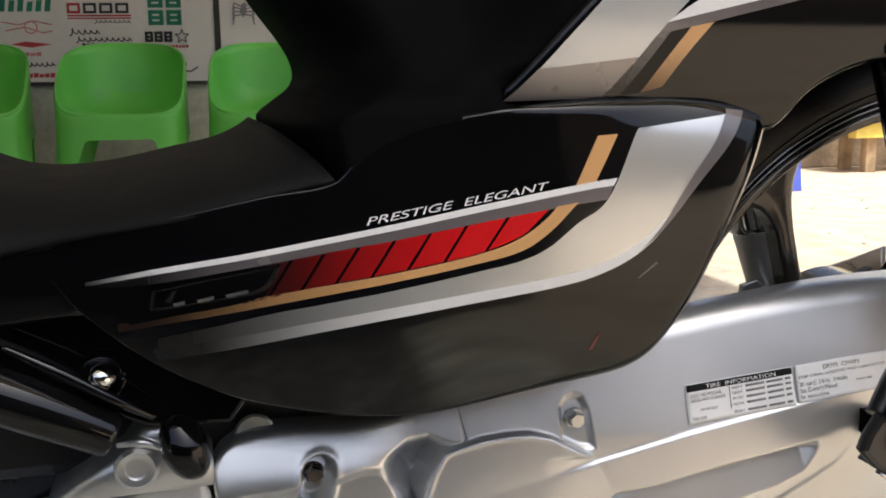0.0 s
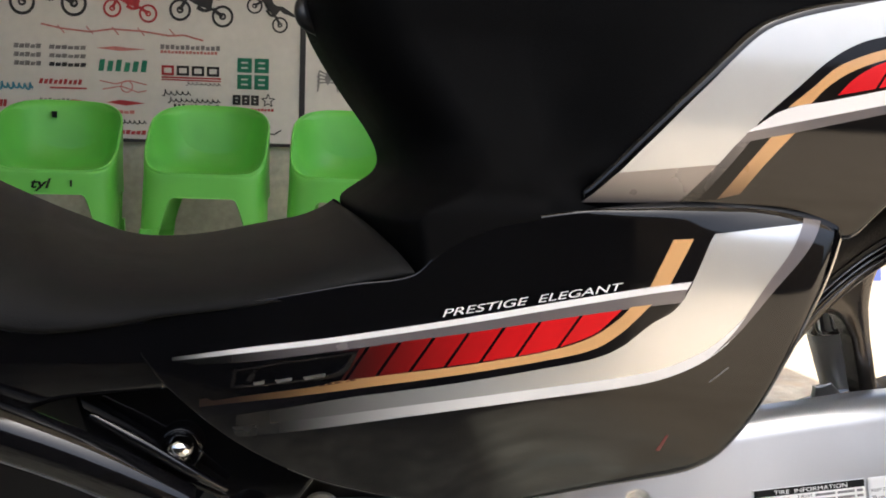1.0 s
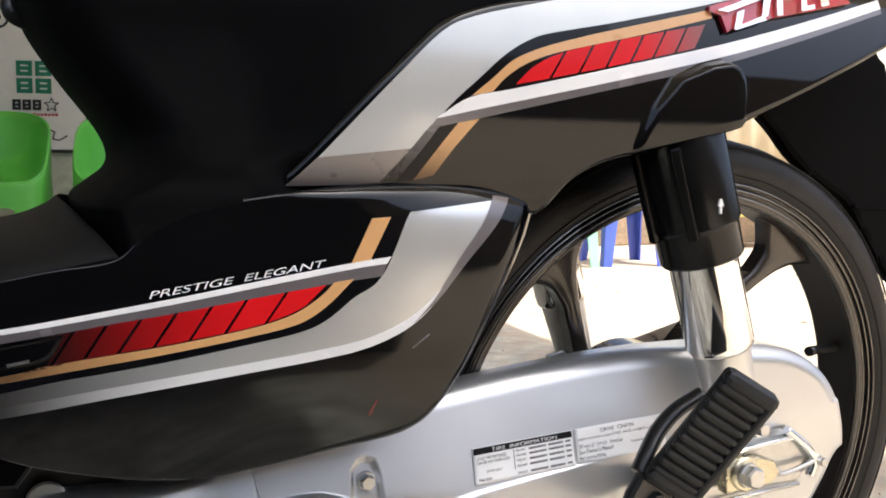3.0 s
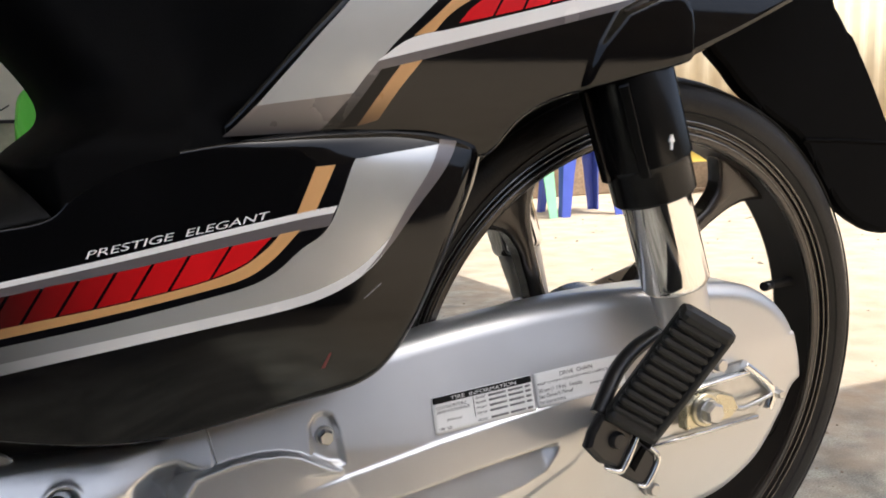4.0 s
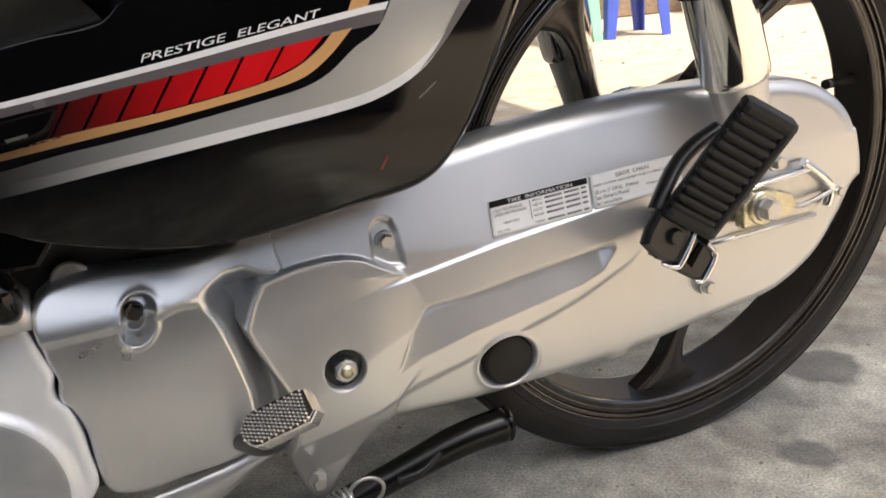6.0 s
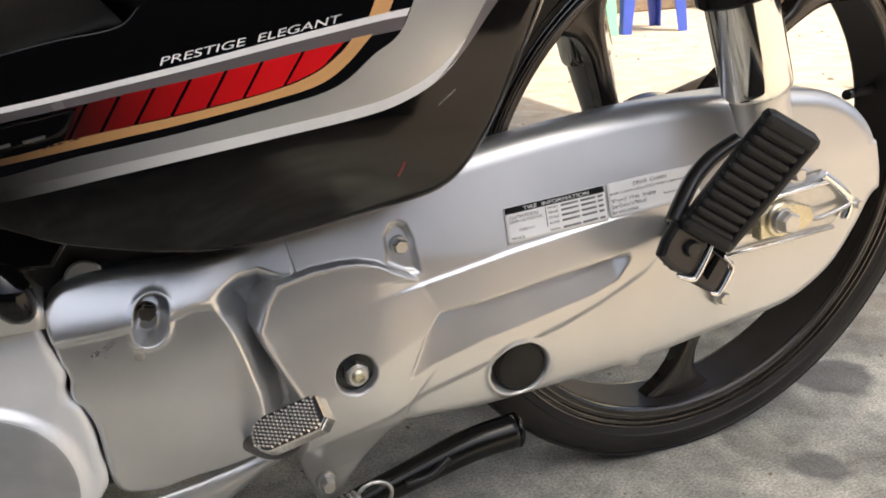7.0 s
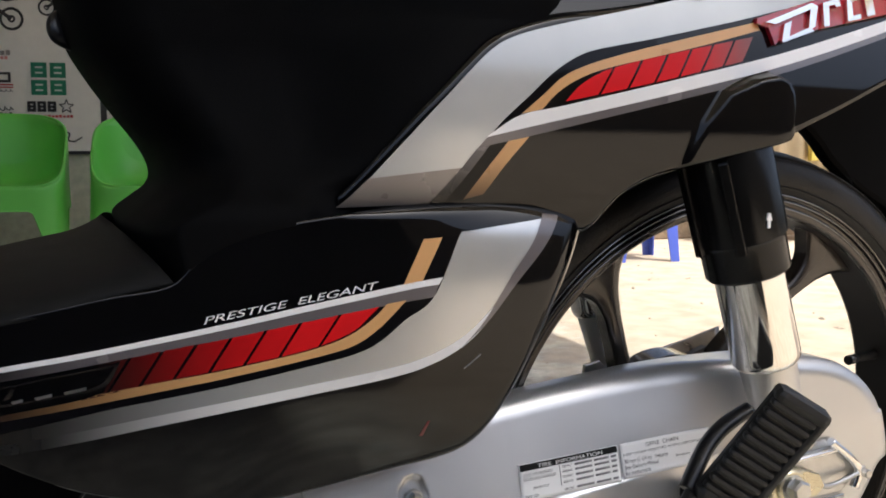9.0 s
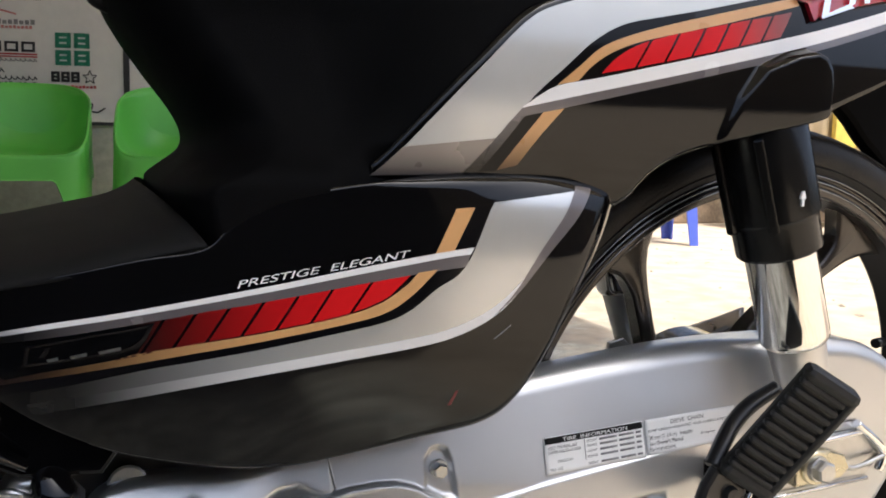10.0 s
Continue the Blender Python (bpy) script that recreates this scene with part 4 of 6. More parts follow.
def case_y(x, z):
    """Outer face of the chain case with its ridge, pocket, plate and bosses."""
    up = z - ridge(x)
    y = flank_y(x, z)
    bend = np.interp(x, [-0.40, -0.36, -0.32, -0.28, -0.19, -0.11, -0.02], [0.165, 0.188, 0.208, 0.226, 0.2495, 0.2615, 0.280])
    tilt = np.interp(x, [-0.40, -0.34, -0.24, -0.14, -0.02], [0.07, 0.10, 0.17, 0.18, 0.0])
    run = np.maximum(ridge(x) - bend, 0)
    y = y - tilt * (run - soft_plus(run - soft_plus(-up, 0.001), 0.003)) + 0.055 * np.clip(bend - z, 0, 1) + 1.4 * np.clip(0.185 - z, 0, 1) ** 2
    y = y - 0.0017 * step(0.0012, -0.0022, up) * step(-0.325, -0.270, x) * step(-0.010, -0.080, x)
    # the lower flank lies a little deeper than the panel above its crease
    low = np.interp(x, *CREASE)
    y = y + 0.0020 * step(0.0030, -0.0040, z - low) * step(-0.060, -0.120, x)
    # front plate, raised with a lip
    d = sd_poly(x, z, PLATE)
    fade = step(-0.270, -0.325, x) * step(0.13, 0.16, z)
    y = y - 0.0044 * step(0.0010, -0.0018, d) * np.maximum(fade, step(0.262, 0.268, z)) - 0.0009 * np.exp(-((d + 0.0015) / 0.0014) ** 2) * step(-0.290, -0.300, x)
    # long pocket: a rolled upper lip, an upright back and a floor that slopes out
    zt, zl = np.interp(x, *POCKET_TOP), np.interp(x, *POCKET_LOW)
    left = np.interp(z, [0.187, 0.2187, 0.2374], [-0.302, -0.2875, -0.273])
    deep = step(-0.0010, 0.0045, zt - z) * np.clip((z - zl) / np.maximum(1.0 * (zt - zl), 0.004), 0, 1) * step(-0.0005, 0.004, x - left) * np.clip((zt - zl) / 0.022, 0, 1) * step(-0.1060, -0.1130, x)
    y = y + 0.0115 * deep
    # boss and its flat tab round the upper bolt
    tab = [(-0.3085, 0.2790), (-0.3075, 0.2990), (-0.3020, 0.3060), (-0.2960, 0.3075), (-0.2900, 0.3050), (-0.2865, 0.2950), (-0.2840, 0.2700), (-0.2960, 0.2720)]
    d = sd_poly(x, z, tab)
    y = y + 0.0030 * step(0.0020, -0.0030, d) - 0.0005 * np.exp(-(d / 0.0018) ** 2)
    # holes for the pivot nut and the inspection plug
    d = np.hypot(x + 0.3405, z - 0.2030) - 0.0155
    y = y + 0.014 * step(0.0004, -0.0020, d)
    d = np.hypot((x + 0.2065) / 1.16, z - 0.1765) - 0.0225
    y = y + 0.014 * step(0.0006, -0.0050, d) - 0.0020 * np.exp(-(d / 0.0026) ** 2)
    # the flank above the plate runs on into the engine, beside the plate it falls away
    d = sd_poly(x, z, PLATE)
    out = step(0.0, 0.0035, d) * step(-0.356, -0.366, x)
    y = y + 0.045 * out * step(0.284, 0.276, z)
    over = step(0.0008, 0.0030, d) * step(0.278, 0.284, z) * step(-0.330, -0.345, x)
    y = y * (1 - over) + shoulder_y(x, z) * over
    # beyond the joint with the engine it lies beneath
    y = y + (0.003 + 0.05 * step(-0.3765, -0.3800, x)) * step(0.0, 0.0006, -(x + 0.3745 + 0.20 * (z - 0.2835))) * step(0.266, 0.270, z) * step(0.0006, 0.0034, sd_poly(x, z, PLATE))
    # lug below the crease
    y = y + 0.20 * np.clip(np.interp(x, *CREASE) - 0.004 - z, 0, 0.03) * step(-0.292, -0.302, x)
    # recess round the axle slot
    slot = [(-0.02, 0.246), (0.093, 0.250), (0.112, 0.268), (0.080, 0.300), (-0.01, 0.290)]
    d = sd_poly(x, z, slot)
    y = y + 0.004 * step(0.001, -0.004, d)
    return y


def make_case():
    n, m = 470, 200
    g = loft(CASE_TOP, CASE_LOW, n, m)
    x, z = g[..., 0], g[..., 1]
    y = case_y(x, z)
    rim = np.vstack([curve(CASE_TOP, 260), curve(CASE_LOW, 260)[::-1]])
    d = np.clip(-sd_poly(x, z, rim), 0, 1)
    r = np.where(z > ridge(x), 0.015, 0.010) - 0.0065 * step(0.165, 0.145, z) * step(-0.285, -0.310, x)
    k = np.minimum(d, r)
    y = y + 0.8 * (r - np.sqrt(np.maximum(r * r - (r - k) ** 2, 0)))
    grid = np.stack([x, y, z], -1)
    back = np.stack([x, np.full_like(x, -0.052), z], -1)
    ob = shell("chain_case", grid, SILVER_PAINT, bike, "silver painted metal chain case with a long pressed pocket", back=back)
    y1 = float(case_y(np.array(-0.2965), np.array(0.2925)))
    hex_bolt(-0.2965, y1, 0.2910, 0.0058, 0.0085, STEEL, ob, flange=1.3)
    y2 = float(case_y(np.array(-0.0205), np.array(0.2045)))
    hex_bolt(-0.0170, y2 - 0.003, 0.2020, 0.0058, 0.0095, STEEL, ob, flange=1.35)
    py = float(case_y(np.array(-0.172), np.array(0.1765)))
    lathe("plug", [(0.0, py - 0.0005), (0.012, py), (0.019, py + 0.0015), (0.0208, py + 0.0035), (0.0212, py + 0.020), (0.0, py + 0.020)], 40, RUBBER, ob, (-0.2035, 0, 0.1765), label="black rubber inspection plug", closed=False)
    ny = float(case_y(np.array(-0.3600), np.array(0.2030)))
    lathe("nut_recess", [(0.0, ny + 0.007), (0.0148, ny + 0.007), (0.0158, ny + 0.0005), (0.0150, ny + 0.02), (0.0, ny + 0.02)], 32, BLACK_SATIN, ob, (-0.3405, 0, 0.2030), closed=False)
    bm = bmesh.new()
    bmesh.ops.create_cone(bm, cap_ends=True, segments=6, radius1=0.0092, radius2=0.0092, depth=0.009, matrix=pose(-0.3400, ny + 0.003, 0.2035, 90, 0, 0))
    bmesh.ops.create_cone(bm, cap_ends=True, segments=24, radius1=0.0086, radius2=0.0070, depth=0.002, matrix=pose(-0.3400, ny - 0.0025, 0.2035, 90, 0, 0))
    part("pivot_nut", bm, STEEL, ob, "zinc-plated pivot nut")
    lathe("pivot_thread", [(0.0, ny - 0.0055), (0.0030, ny - 0.0055), (0.0052, ny - 0.0040), (0.0052, ny), (0.0, ny)], 20, ZINC, ob, (-0.3400, 0, 0.2035), closed=False)
    seam = [(-0.3740 - 0.20 * (q - 0.2850), q) for q in np.linspace(0.2850, 0.3120, 12)]
    tube("joint_line", [(a, float(shoulder_y(np.array(a), np.array(b))) - 0.0002, b) for a, b in seam], 0.0007, STEEL, ob, n=6, smooth_path=False)
    tube("flange_lip", [(0.1475, -0.070, 0.300), (0.1530, -0.072, 0.276), (0.1475, -0.074, 0.252)], [0.003, 0.0045, 0.003], SILVER_PAINT, ob)
    return ob


case = make_case()


def make_sticker():
    """The two-part information sticker on the chain case."""
    def place(u, v, lift=0.0006):
        # u along the sticker, v up
        x = -0.2125 + u * 0.9965 + v * 0.02
        z = 0.2800 + u * 0.083 + v
        return (x, float(case_y(np.array(x), np.array(z))) - lift, z)
    def patch(name, u0, u1, v0, v1, mat, parent, lift=0.0012, n=24, m=12):
        g = np.array([[place(u, v, lift) for v in np.linspace(v0, v1, m)] for u in np.linspace(u0, u1, n)])
        return shell(name, g, mat, parent, back=0.0003)
    st = patch("information_sticker", 0, 0.0855, 0, 0.0262, PAPER, bike)
    st["label"] = "white sticker with tyre pressure table"
    patch("black_heading", 0.0008, 0.0850, 0.0212, 0.0258, INK, st, 0.0015)
    lettering("TIRE  INFORMATION", 0.056, 0.0027, lambda a, b: place(a + 0.0155, b + 0.0221, 0.0019), PAPER, st)
    lettering("COLD TIRE PRESSURES\nDRIVER AND PASSENGER", 0.0275, 0.0052, lambda a, b: place(a + 0.003, b + 0.0140, 0.0015), INK, st)
    lettering("DRIVER ONLY", 0.0135, 0.0018, lambda a, b: place(a + 0.010, b + 0.0075, 0.0015), INK, st)
    lettering("TIRE SIZE", 0.0110, 0.0018, lambda a, b: place(a + 0.003, b + 0.0022, 0.0015), INK, st)
    for v, w in ((0.0022, "FRONT"), (0.0072, "REAR"), (0.0110, "FRONT"), (0.0148, "REAR"), (0.0182, "FRONT")):
        lettering(w, 0.0085, 0.0017, lambda a, b: place(a + 0.036, b + v, 0.0015), INK, st)
        for u0, u1 in ((0.047, 0.062), (0.064, 0.077), (0.079, 0.0835)):
            patch("figure_bar", u0, u1, v + 0.0001, v + 0.0016, GREY_INK, st, 0.0015, n=4, m=2)
    patch("table_rule", 0.0338, 0.0342, 0.006, 0.0205, INK, st, 0.0015, n=2, m=4)
    s2 = patch("chain_sticker", 0.0880, 0.1700, 0.0008, 0.0262, PAPER, bike)
    s2["label"] = "white sticker with drive chain advice"
    lettering("DRIVE  CHAIN", 0.030, 0.0030, lambda a, b: place(a + 0.111, b + 0.0208, 0.0015), INK, s2)
    lettering("KEEP CHAIN ADJUSTED AND LUBRICATED", 0.072, 0.0025, lambda a, b: place(a + 0.090, b + 0.0163, 0.0015), INK, s2)
    lettering("30 mm (1 1/4 in)   freeplay\nSee Owner's Manual\nfor instructions.", 0.040, 0.0115, lambda a, b: place(a + 0.090, b + 0.0028, 0.0015), INK, s2)
    lettering("freeplay", 0.0135, 0.0024, lambda a, b: place(a + 0.137, b + 0.0085, 0.0015), INK, s2)


make_sticker()


def make_axle_end():
    """The end of the swinging arm with chain adjuster, axle head and rails."""
    arm = empty("swingarm_end")
    arm.parent = bike
    tube("rail", [(-0.030, -0.112, 0.2420), (0.02, -0.112, 0.2455), (0.090, -0.110, 0.2500)], 0.0020, CHROME, arm, smooth_path=False)
    tube("rail", [(-0.015, -0.112, 0.2800), (0.030, -0.112, 0.2865), (0.086, -0.111, 0.2925), (0.100, -0.108, 0.2800)], 0.0022, CHROME, arm, smooth_path=False)
    prism("arm_plate", [(-0.026, 0.243), (0.090, 0.251), (0.107, 0.268), (0.088, 0.291), (-0.012, 0.281)], -0.108, -0.098, STEEL, arm, "plated swinging arm plate", bevel=0.0015)
    prism("adjuster_plate", [(0.004, 0.2545), (0.050, 0.2585), (0.058, 0.2660), (0.052, 0.2775), (0.034, 0.2830), (0.016, 0.2815), (0.003, 0.2760)], -0.1225, -0.1105, ZINC, arm, "yellow zinc adjuster plate", bevel=0.001)
    lathe("washer", [(0.0, -0.1255), (0.0135, -0.1255), (0.0145, -0.1245), (0.0145, -0.122), (0.0, -0.122)], 32, ZINC, arm, (0.0220, 0, 0.2700), closed=False)
    hex_bolt(0.0220, -0.1250, 0.2700, 0.0095, 0.013, STEEL, arm, flange=1.18, name="axle_head")
    hex_bolt(0.0450, -0.1080, 0.3030, 0.0062, 0.010, STEEL, arm)
    tube("adjuster_hook", [(0.052, -0.119, 0.2690), (0.064, -0.119, 0.2640), (0.082, -0.117, 0.2660), (0.101, -0.115, 0.2700)], 0.0022, STEEL, arm)
    tube("adjuster_cap", [(0.074, -0.110, 0.2990), (0.094, -0.112, 0.2830), (0.104, -0.112, 0.2700), (0.100, -0.112, 0.2560)], 0.0040, CHROME, arm)
    hex_bolt(0.109, -0.112, 0.2690, 0.0042, 0.008, STEEL, arm)
    # the far arm
    tube("far_arm", [(-0.343, 0.085, 0.205), (-0.15, 0.09, 0.245), (0.02, 0.095, 0.284), (0.11, 0.095, 0.300)], [0.018, 0.018, 0.017, 0.012], BLACK_SATIN, arm)


make_axle_end()


def make_muffler():
    """The exhaust silencer on the far side, rising to the rear, with its slotted shield."""
    mf = empty("exhaust_muffler")
    mf.parent = bike
    tube("muffler_body", [(-0.42, 0.150, 0.125), (-0.22, 0.165, 0.192), (-0.10, 0.170, 0.228), (0.05, 0.172, 0.268), (0.145, 0.172, 0.292)], [0.018, 0.034, 0.042, 0.043, 0.040], DARK_CHROME, mf, "dark plated silencer body", n=28)
    top = [(-0.20, 0.2420), (-0.06, 0.2850), (0.013, 0.3060), (0.060, 0.3190), (0.115, 0.3345), (0.160, 0.3470)]
    low = [(-0.20, 0.2020), (-0.06, 0.2450), (0.013, 0.2700), (0.060, 0.2850), (0.110, 0.3020), (0.130, 0.3150)]
    g = loft(top, low, 50, 12)
    t = np.linspace(0, 1, 12)[None, :]
    grid = np.stack([g[..., 0], 0.155 - 0.026 * np.sin(np.pi / 2 * t) + 0 * g[..., 0], g[..., 1]], -1)
    shell("heat_shield", grid, SHIELD, mf, "brown-grey plated heat shield", back=0.003)
    prism("shield_slot", [(0.052, 0.3060), (0.100, 0.3205), (0.128, 0.3300), (0.122, 0.3220), (0.098, 0.3120), (0.060, 0.3010)], 0.134, 0.150, BLACK_SATIN, mf, bevel=0.001)
    hex_bolt(0.0800, 0.136, 0.3125, 0.005, 0.008, CHROME, mf)
    prism("axle_tab", [(-0.050, 0.300), (-0.046, 0.330), (-0.030, 0.334), (0.000, 0.306), (-0.004, 0.29)], 0.098, 0.104, STEEL, mf, "plated chain adjuster tab", bevel=0.001)


make_muffler()


# ---- motorcycle: wheel ----
def make_wheel():
    """The rear wheel about its own axle, leaning with the bike on its side stand."""
    w = empty("rear_wheel")
    w.parent = bike
    half = [(0.2395, -0.0290), (0.2450, -0.0335), (0.2520, -0.0352), (0.2600, -0.0342), (0.2675, -0.0305), (0.2730, -0.0232), (0.2765, -0.0125)]
    prof = half + [(0.2778, 0.0)] + [(r, -y) for r, y in half[::-1]] + [(0.2370, 0.018), (0.2370, -0.018)]
    lathe("tyre", prof, 200, RUBBER, w, label="worn black rubber tyre")
    for r0, y in ((0.2460, 0.0338), (0.2705, 0.0280)):
        for sg in (-1, 1):
            lathe("sidewall_rib", [(r0, sg * y), (r0 + 0.0012, sg * (y + 0.0014)), (r0 + 0.0026, sg * (y - 0.0006))], 160, RUBBER, w)
    rim = [(0.2400, -0.0265), (0.2408, -0.0295), (0.2398, -0.0310), (0.2388, -0.0304), (0.2384, -0.0272), (0.2358, -0.0262), (0.2353, -0.0290), (0.2341, -0.0294), (0.2335, -0.0256), (0.2312, -0.0250), (0.2307, -0.0272), (0.2270, -0.0278), (0.2240, -0.0274), (0.2222, -0.0258), (0.2217, -0.0225), (0.2222, -0.0110), (0.2227, 0.0)]
    rim = rim + [(r, -y) for r, y in rim[-2::-1]] + [(0.2345, 0.02), (0.2315, 0.0), (0.2345, -0.02)]
    lathe("rim", rim, 200, RIM_PAINT, w, label="dark bronze cast alloy rim")
    lathe("rim_barrel", [(0.2213, -0.0225), (0.2213, 0.0225), (0.2222, 0.0225), (0.2222, -0.0225)], 160, BARREL, w)
    for r0, y0 in ((0.2398, -0.0309), (0.2347, -0.0294), (0.2290, -0.0279)):
        lathe("rim_line", [(r0 - 0.0006, y0 + 0.0006), (r0 - 0.0006, y0 - 0.0004), (r0, y0 - 0.0007), (r0 + 0.0006, y0 - 0.0004), (r0 + 0.0006, y0 + 0.0006)], 200, RIM_EDGE, w)
    lathe("hub", [(0.0, -0.055), (0.055, -0.055), (0.062, -0.045), (0.062, 0.045), (0.070, 0.05), (0.070, 0.075), (0.0, 0.08)], 48, RIM_PAINT, w, closed=False)
    for k in range(5):
        a0 = math.radians(55 + 72 * k)
        # a swept spoke, slimmer in the middle, that flares into the rim
        g = []
        for r in np.linspace(0.052, 0.2255, 30):
            a = a0 + math.radians(float(np.interp(r, [0.05, 0.085, 0.11, 0.128, 0.15, 0.175, 0.196, 0.22], [42, 28, 18.5, 12, 7, 3, 1, 0])))
            hw = float(np.interp(r, [0.05, 0.085, 0.11, 0.15, 0.175, 0.192, 0.203, 0.2255], [0.013, 0.0100, 0.0095, 0.0085, 0.0090, 0.0130, 0.0190, 0.0420]))
            row = []
            for i in range(9):
                v = hw * (1 - i / 4)
                bulge = -0.0075 - 0.0035 * math.sin(math.pi * i / 8) ** 0.5
                row.append((r * math.cos(a + v / r), bulge, r * math.sin(a + v / r)))
            g.append(row)
        g = np.array(g)
        shell("spoke", g, RIM_PAINT, w, back=g * np.array([1, -1, 1]))

    def spot(r, a, y):
        return (r * math.cos(math.radians(a)), y, r * math.sin(math.radians(a)))

    tube("valve", [spot(0.226, 17.5, 0.0), spot(0.206, 19.0, -0.003), spot(0.188, 21.5, -0.009)], [0.0058, 0.0044, 0.0038], RUBBER, w)
    tube("valve_cap", [spot(0.189, 21.4, -0.009), spot(0.177, 23.0, -0.013)], 0.0048, BLACK_SATIN, w, smooth_path=False)
    w.matrix_basis = Matrix.Translation((0.0170, -0.0055, 0.2745)) @ Matrix.Rotation(radians(2.4), 4, "Z") @ Matrix.Rotation(radians(5.4), 4, "X")


make_wheel()


# ---- motorcycle: shock absorbers, steps, guards ----
def make_shock(side_sign, name):
    s = empty(name)
    s.parent = bike
    y = -0.128 * side_sign
    off = 0.0 if side_sign > 0 else 0.006
    lo, hi = np.array([-0.0020 - 0.6 * off, y, 0.345]), np.array([-0.0805 + off, y * 1.03, 0.600])
    d = (hi - lo) / np.linalg.norm(hi - lo)
    L = float(np.linalg.norm(hi - lo))
    q = Vector(tuple(d)).to_track_quat("Z", "Y").to_matrix().to_4x4()
    q.translation = Vector(tuple(lo))
    def turned(nm, prof, mat, label="", n=56):
        ob = lathe(nm, prof, n, mat, s, axis="z", label=label, closed=False)
        ob.data.transform(q)
        return ob
    turned("lower_sleeve", [(0.0, 0.036), (0.0245, 0.036), (0.0265, 0.039), (0.0270, 0.043), (0.0270, 0.125), (0.0, 0.125)], CHROME, "chrome lower sleeve")
    turned("neck", [(0.0, -0.02), (0.019, -0.02), (0.021, 0.01), (0.023, 0.039), (0.0, 0.039)], SILVER_PAINT)
    turned("spring_cover", [(0.0, 0.112), (0.0310, 0.112), (0.0325, 0.114), (0.0330, 0.138), (0.0335, 0.140), (0.0352, 0.142), (0.0355, 0.212), (0.0320, 0.220), (0.024, 0.228), (0.022, L * 0.93), (0.0, L * 0.93)], SHOCK_BLACK, "glossy black spring cover")
    for a0 in ((200, 262, 318) if side_sign > 0 else (30, 120)):
        a = math.radians(a0)
        m = q @ pose(0.0356 * math.cos(a), 0.0356 * math.sin(a), 0.178, 0, 0, a0)
        box("fin", (-0.002, -0.004, -0.042), (0.004, 0.004, 0.030), SHOCK_BLACK, s, bevel=0.0015, m=m)
    return s, q


shock, SQ = make_shock(1, "shock_absorber")
make_shock(-1, "shock_absorber")


def make_arrow():
    """A small white mark on the spring cover."""
    y = -0.1660
    c = (-0.0480, 0.4960)
    arrow = [(-0.0010, -0.0070), (0.0010, -0.0070), (0.0010, -0.0015), (0.0026, -0.0015), (0.0008, 0.004), (-0.0008, 0.004), (-0.0026, -0.0015), (-0.0010, -0.0015)]
    prism("white_mark", [(c[0] + a, c[1] + b) for a, b in arrow], y - 0.001, y + 0.004, D_WHITE, shock, bevel=0)


make_arrow()


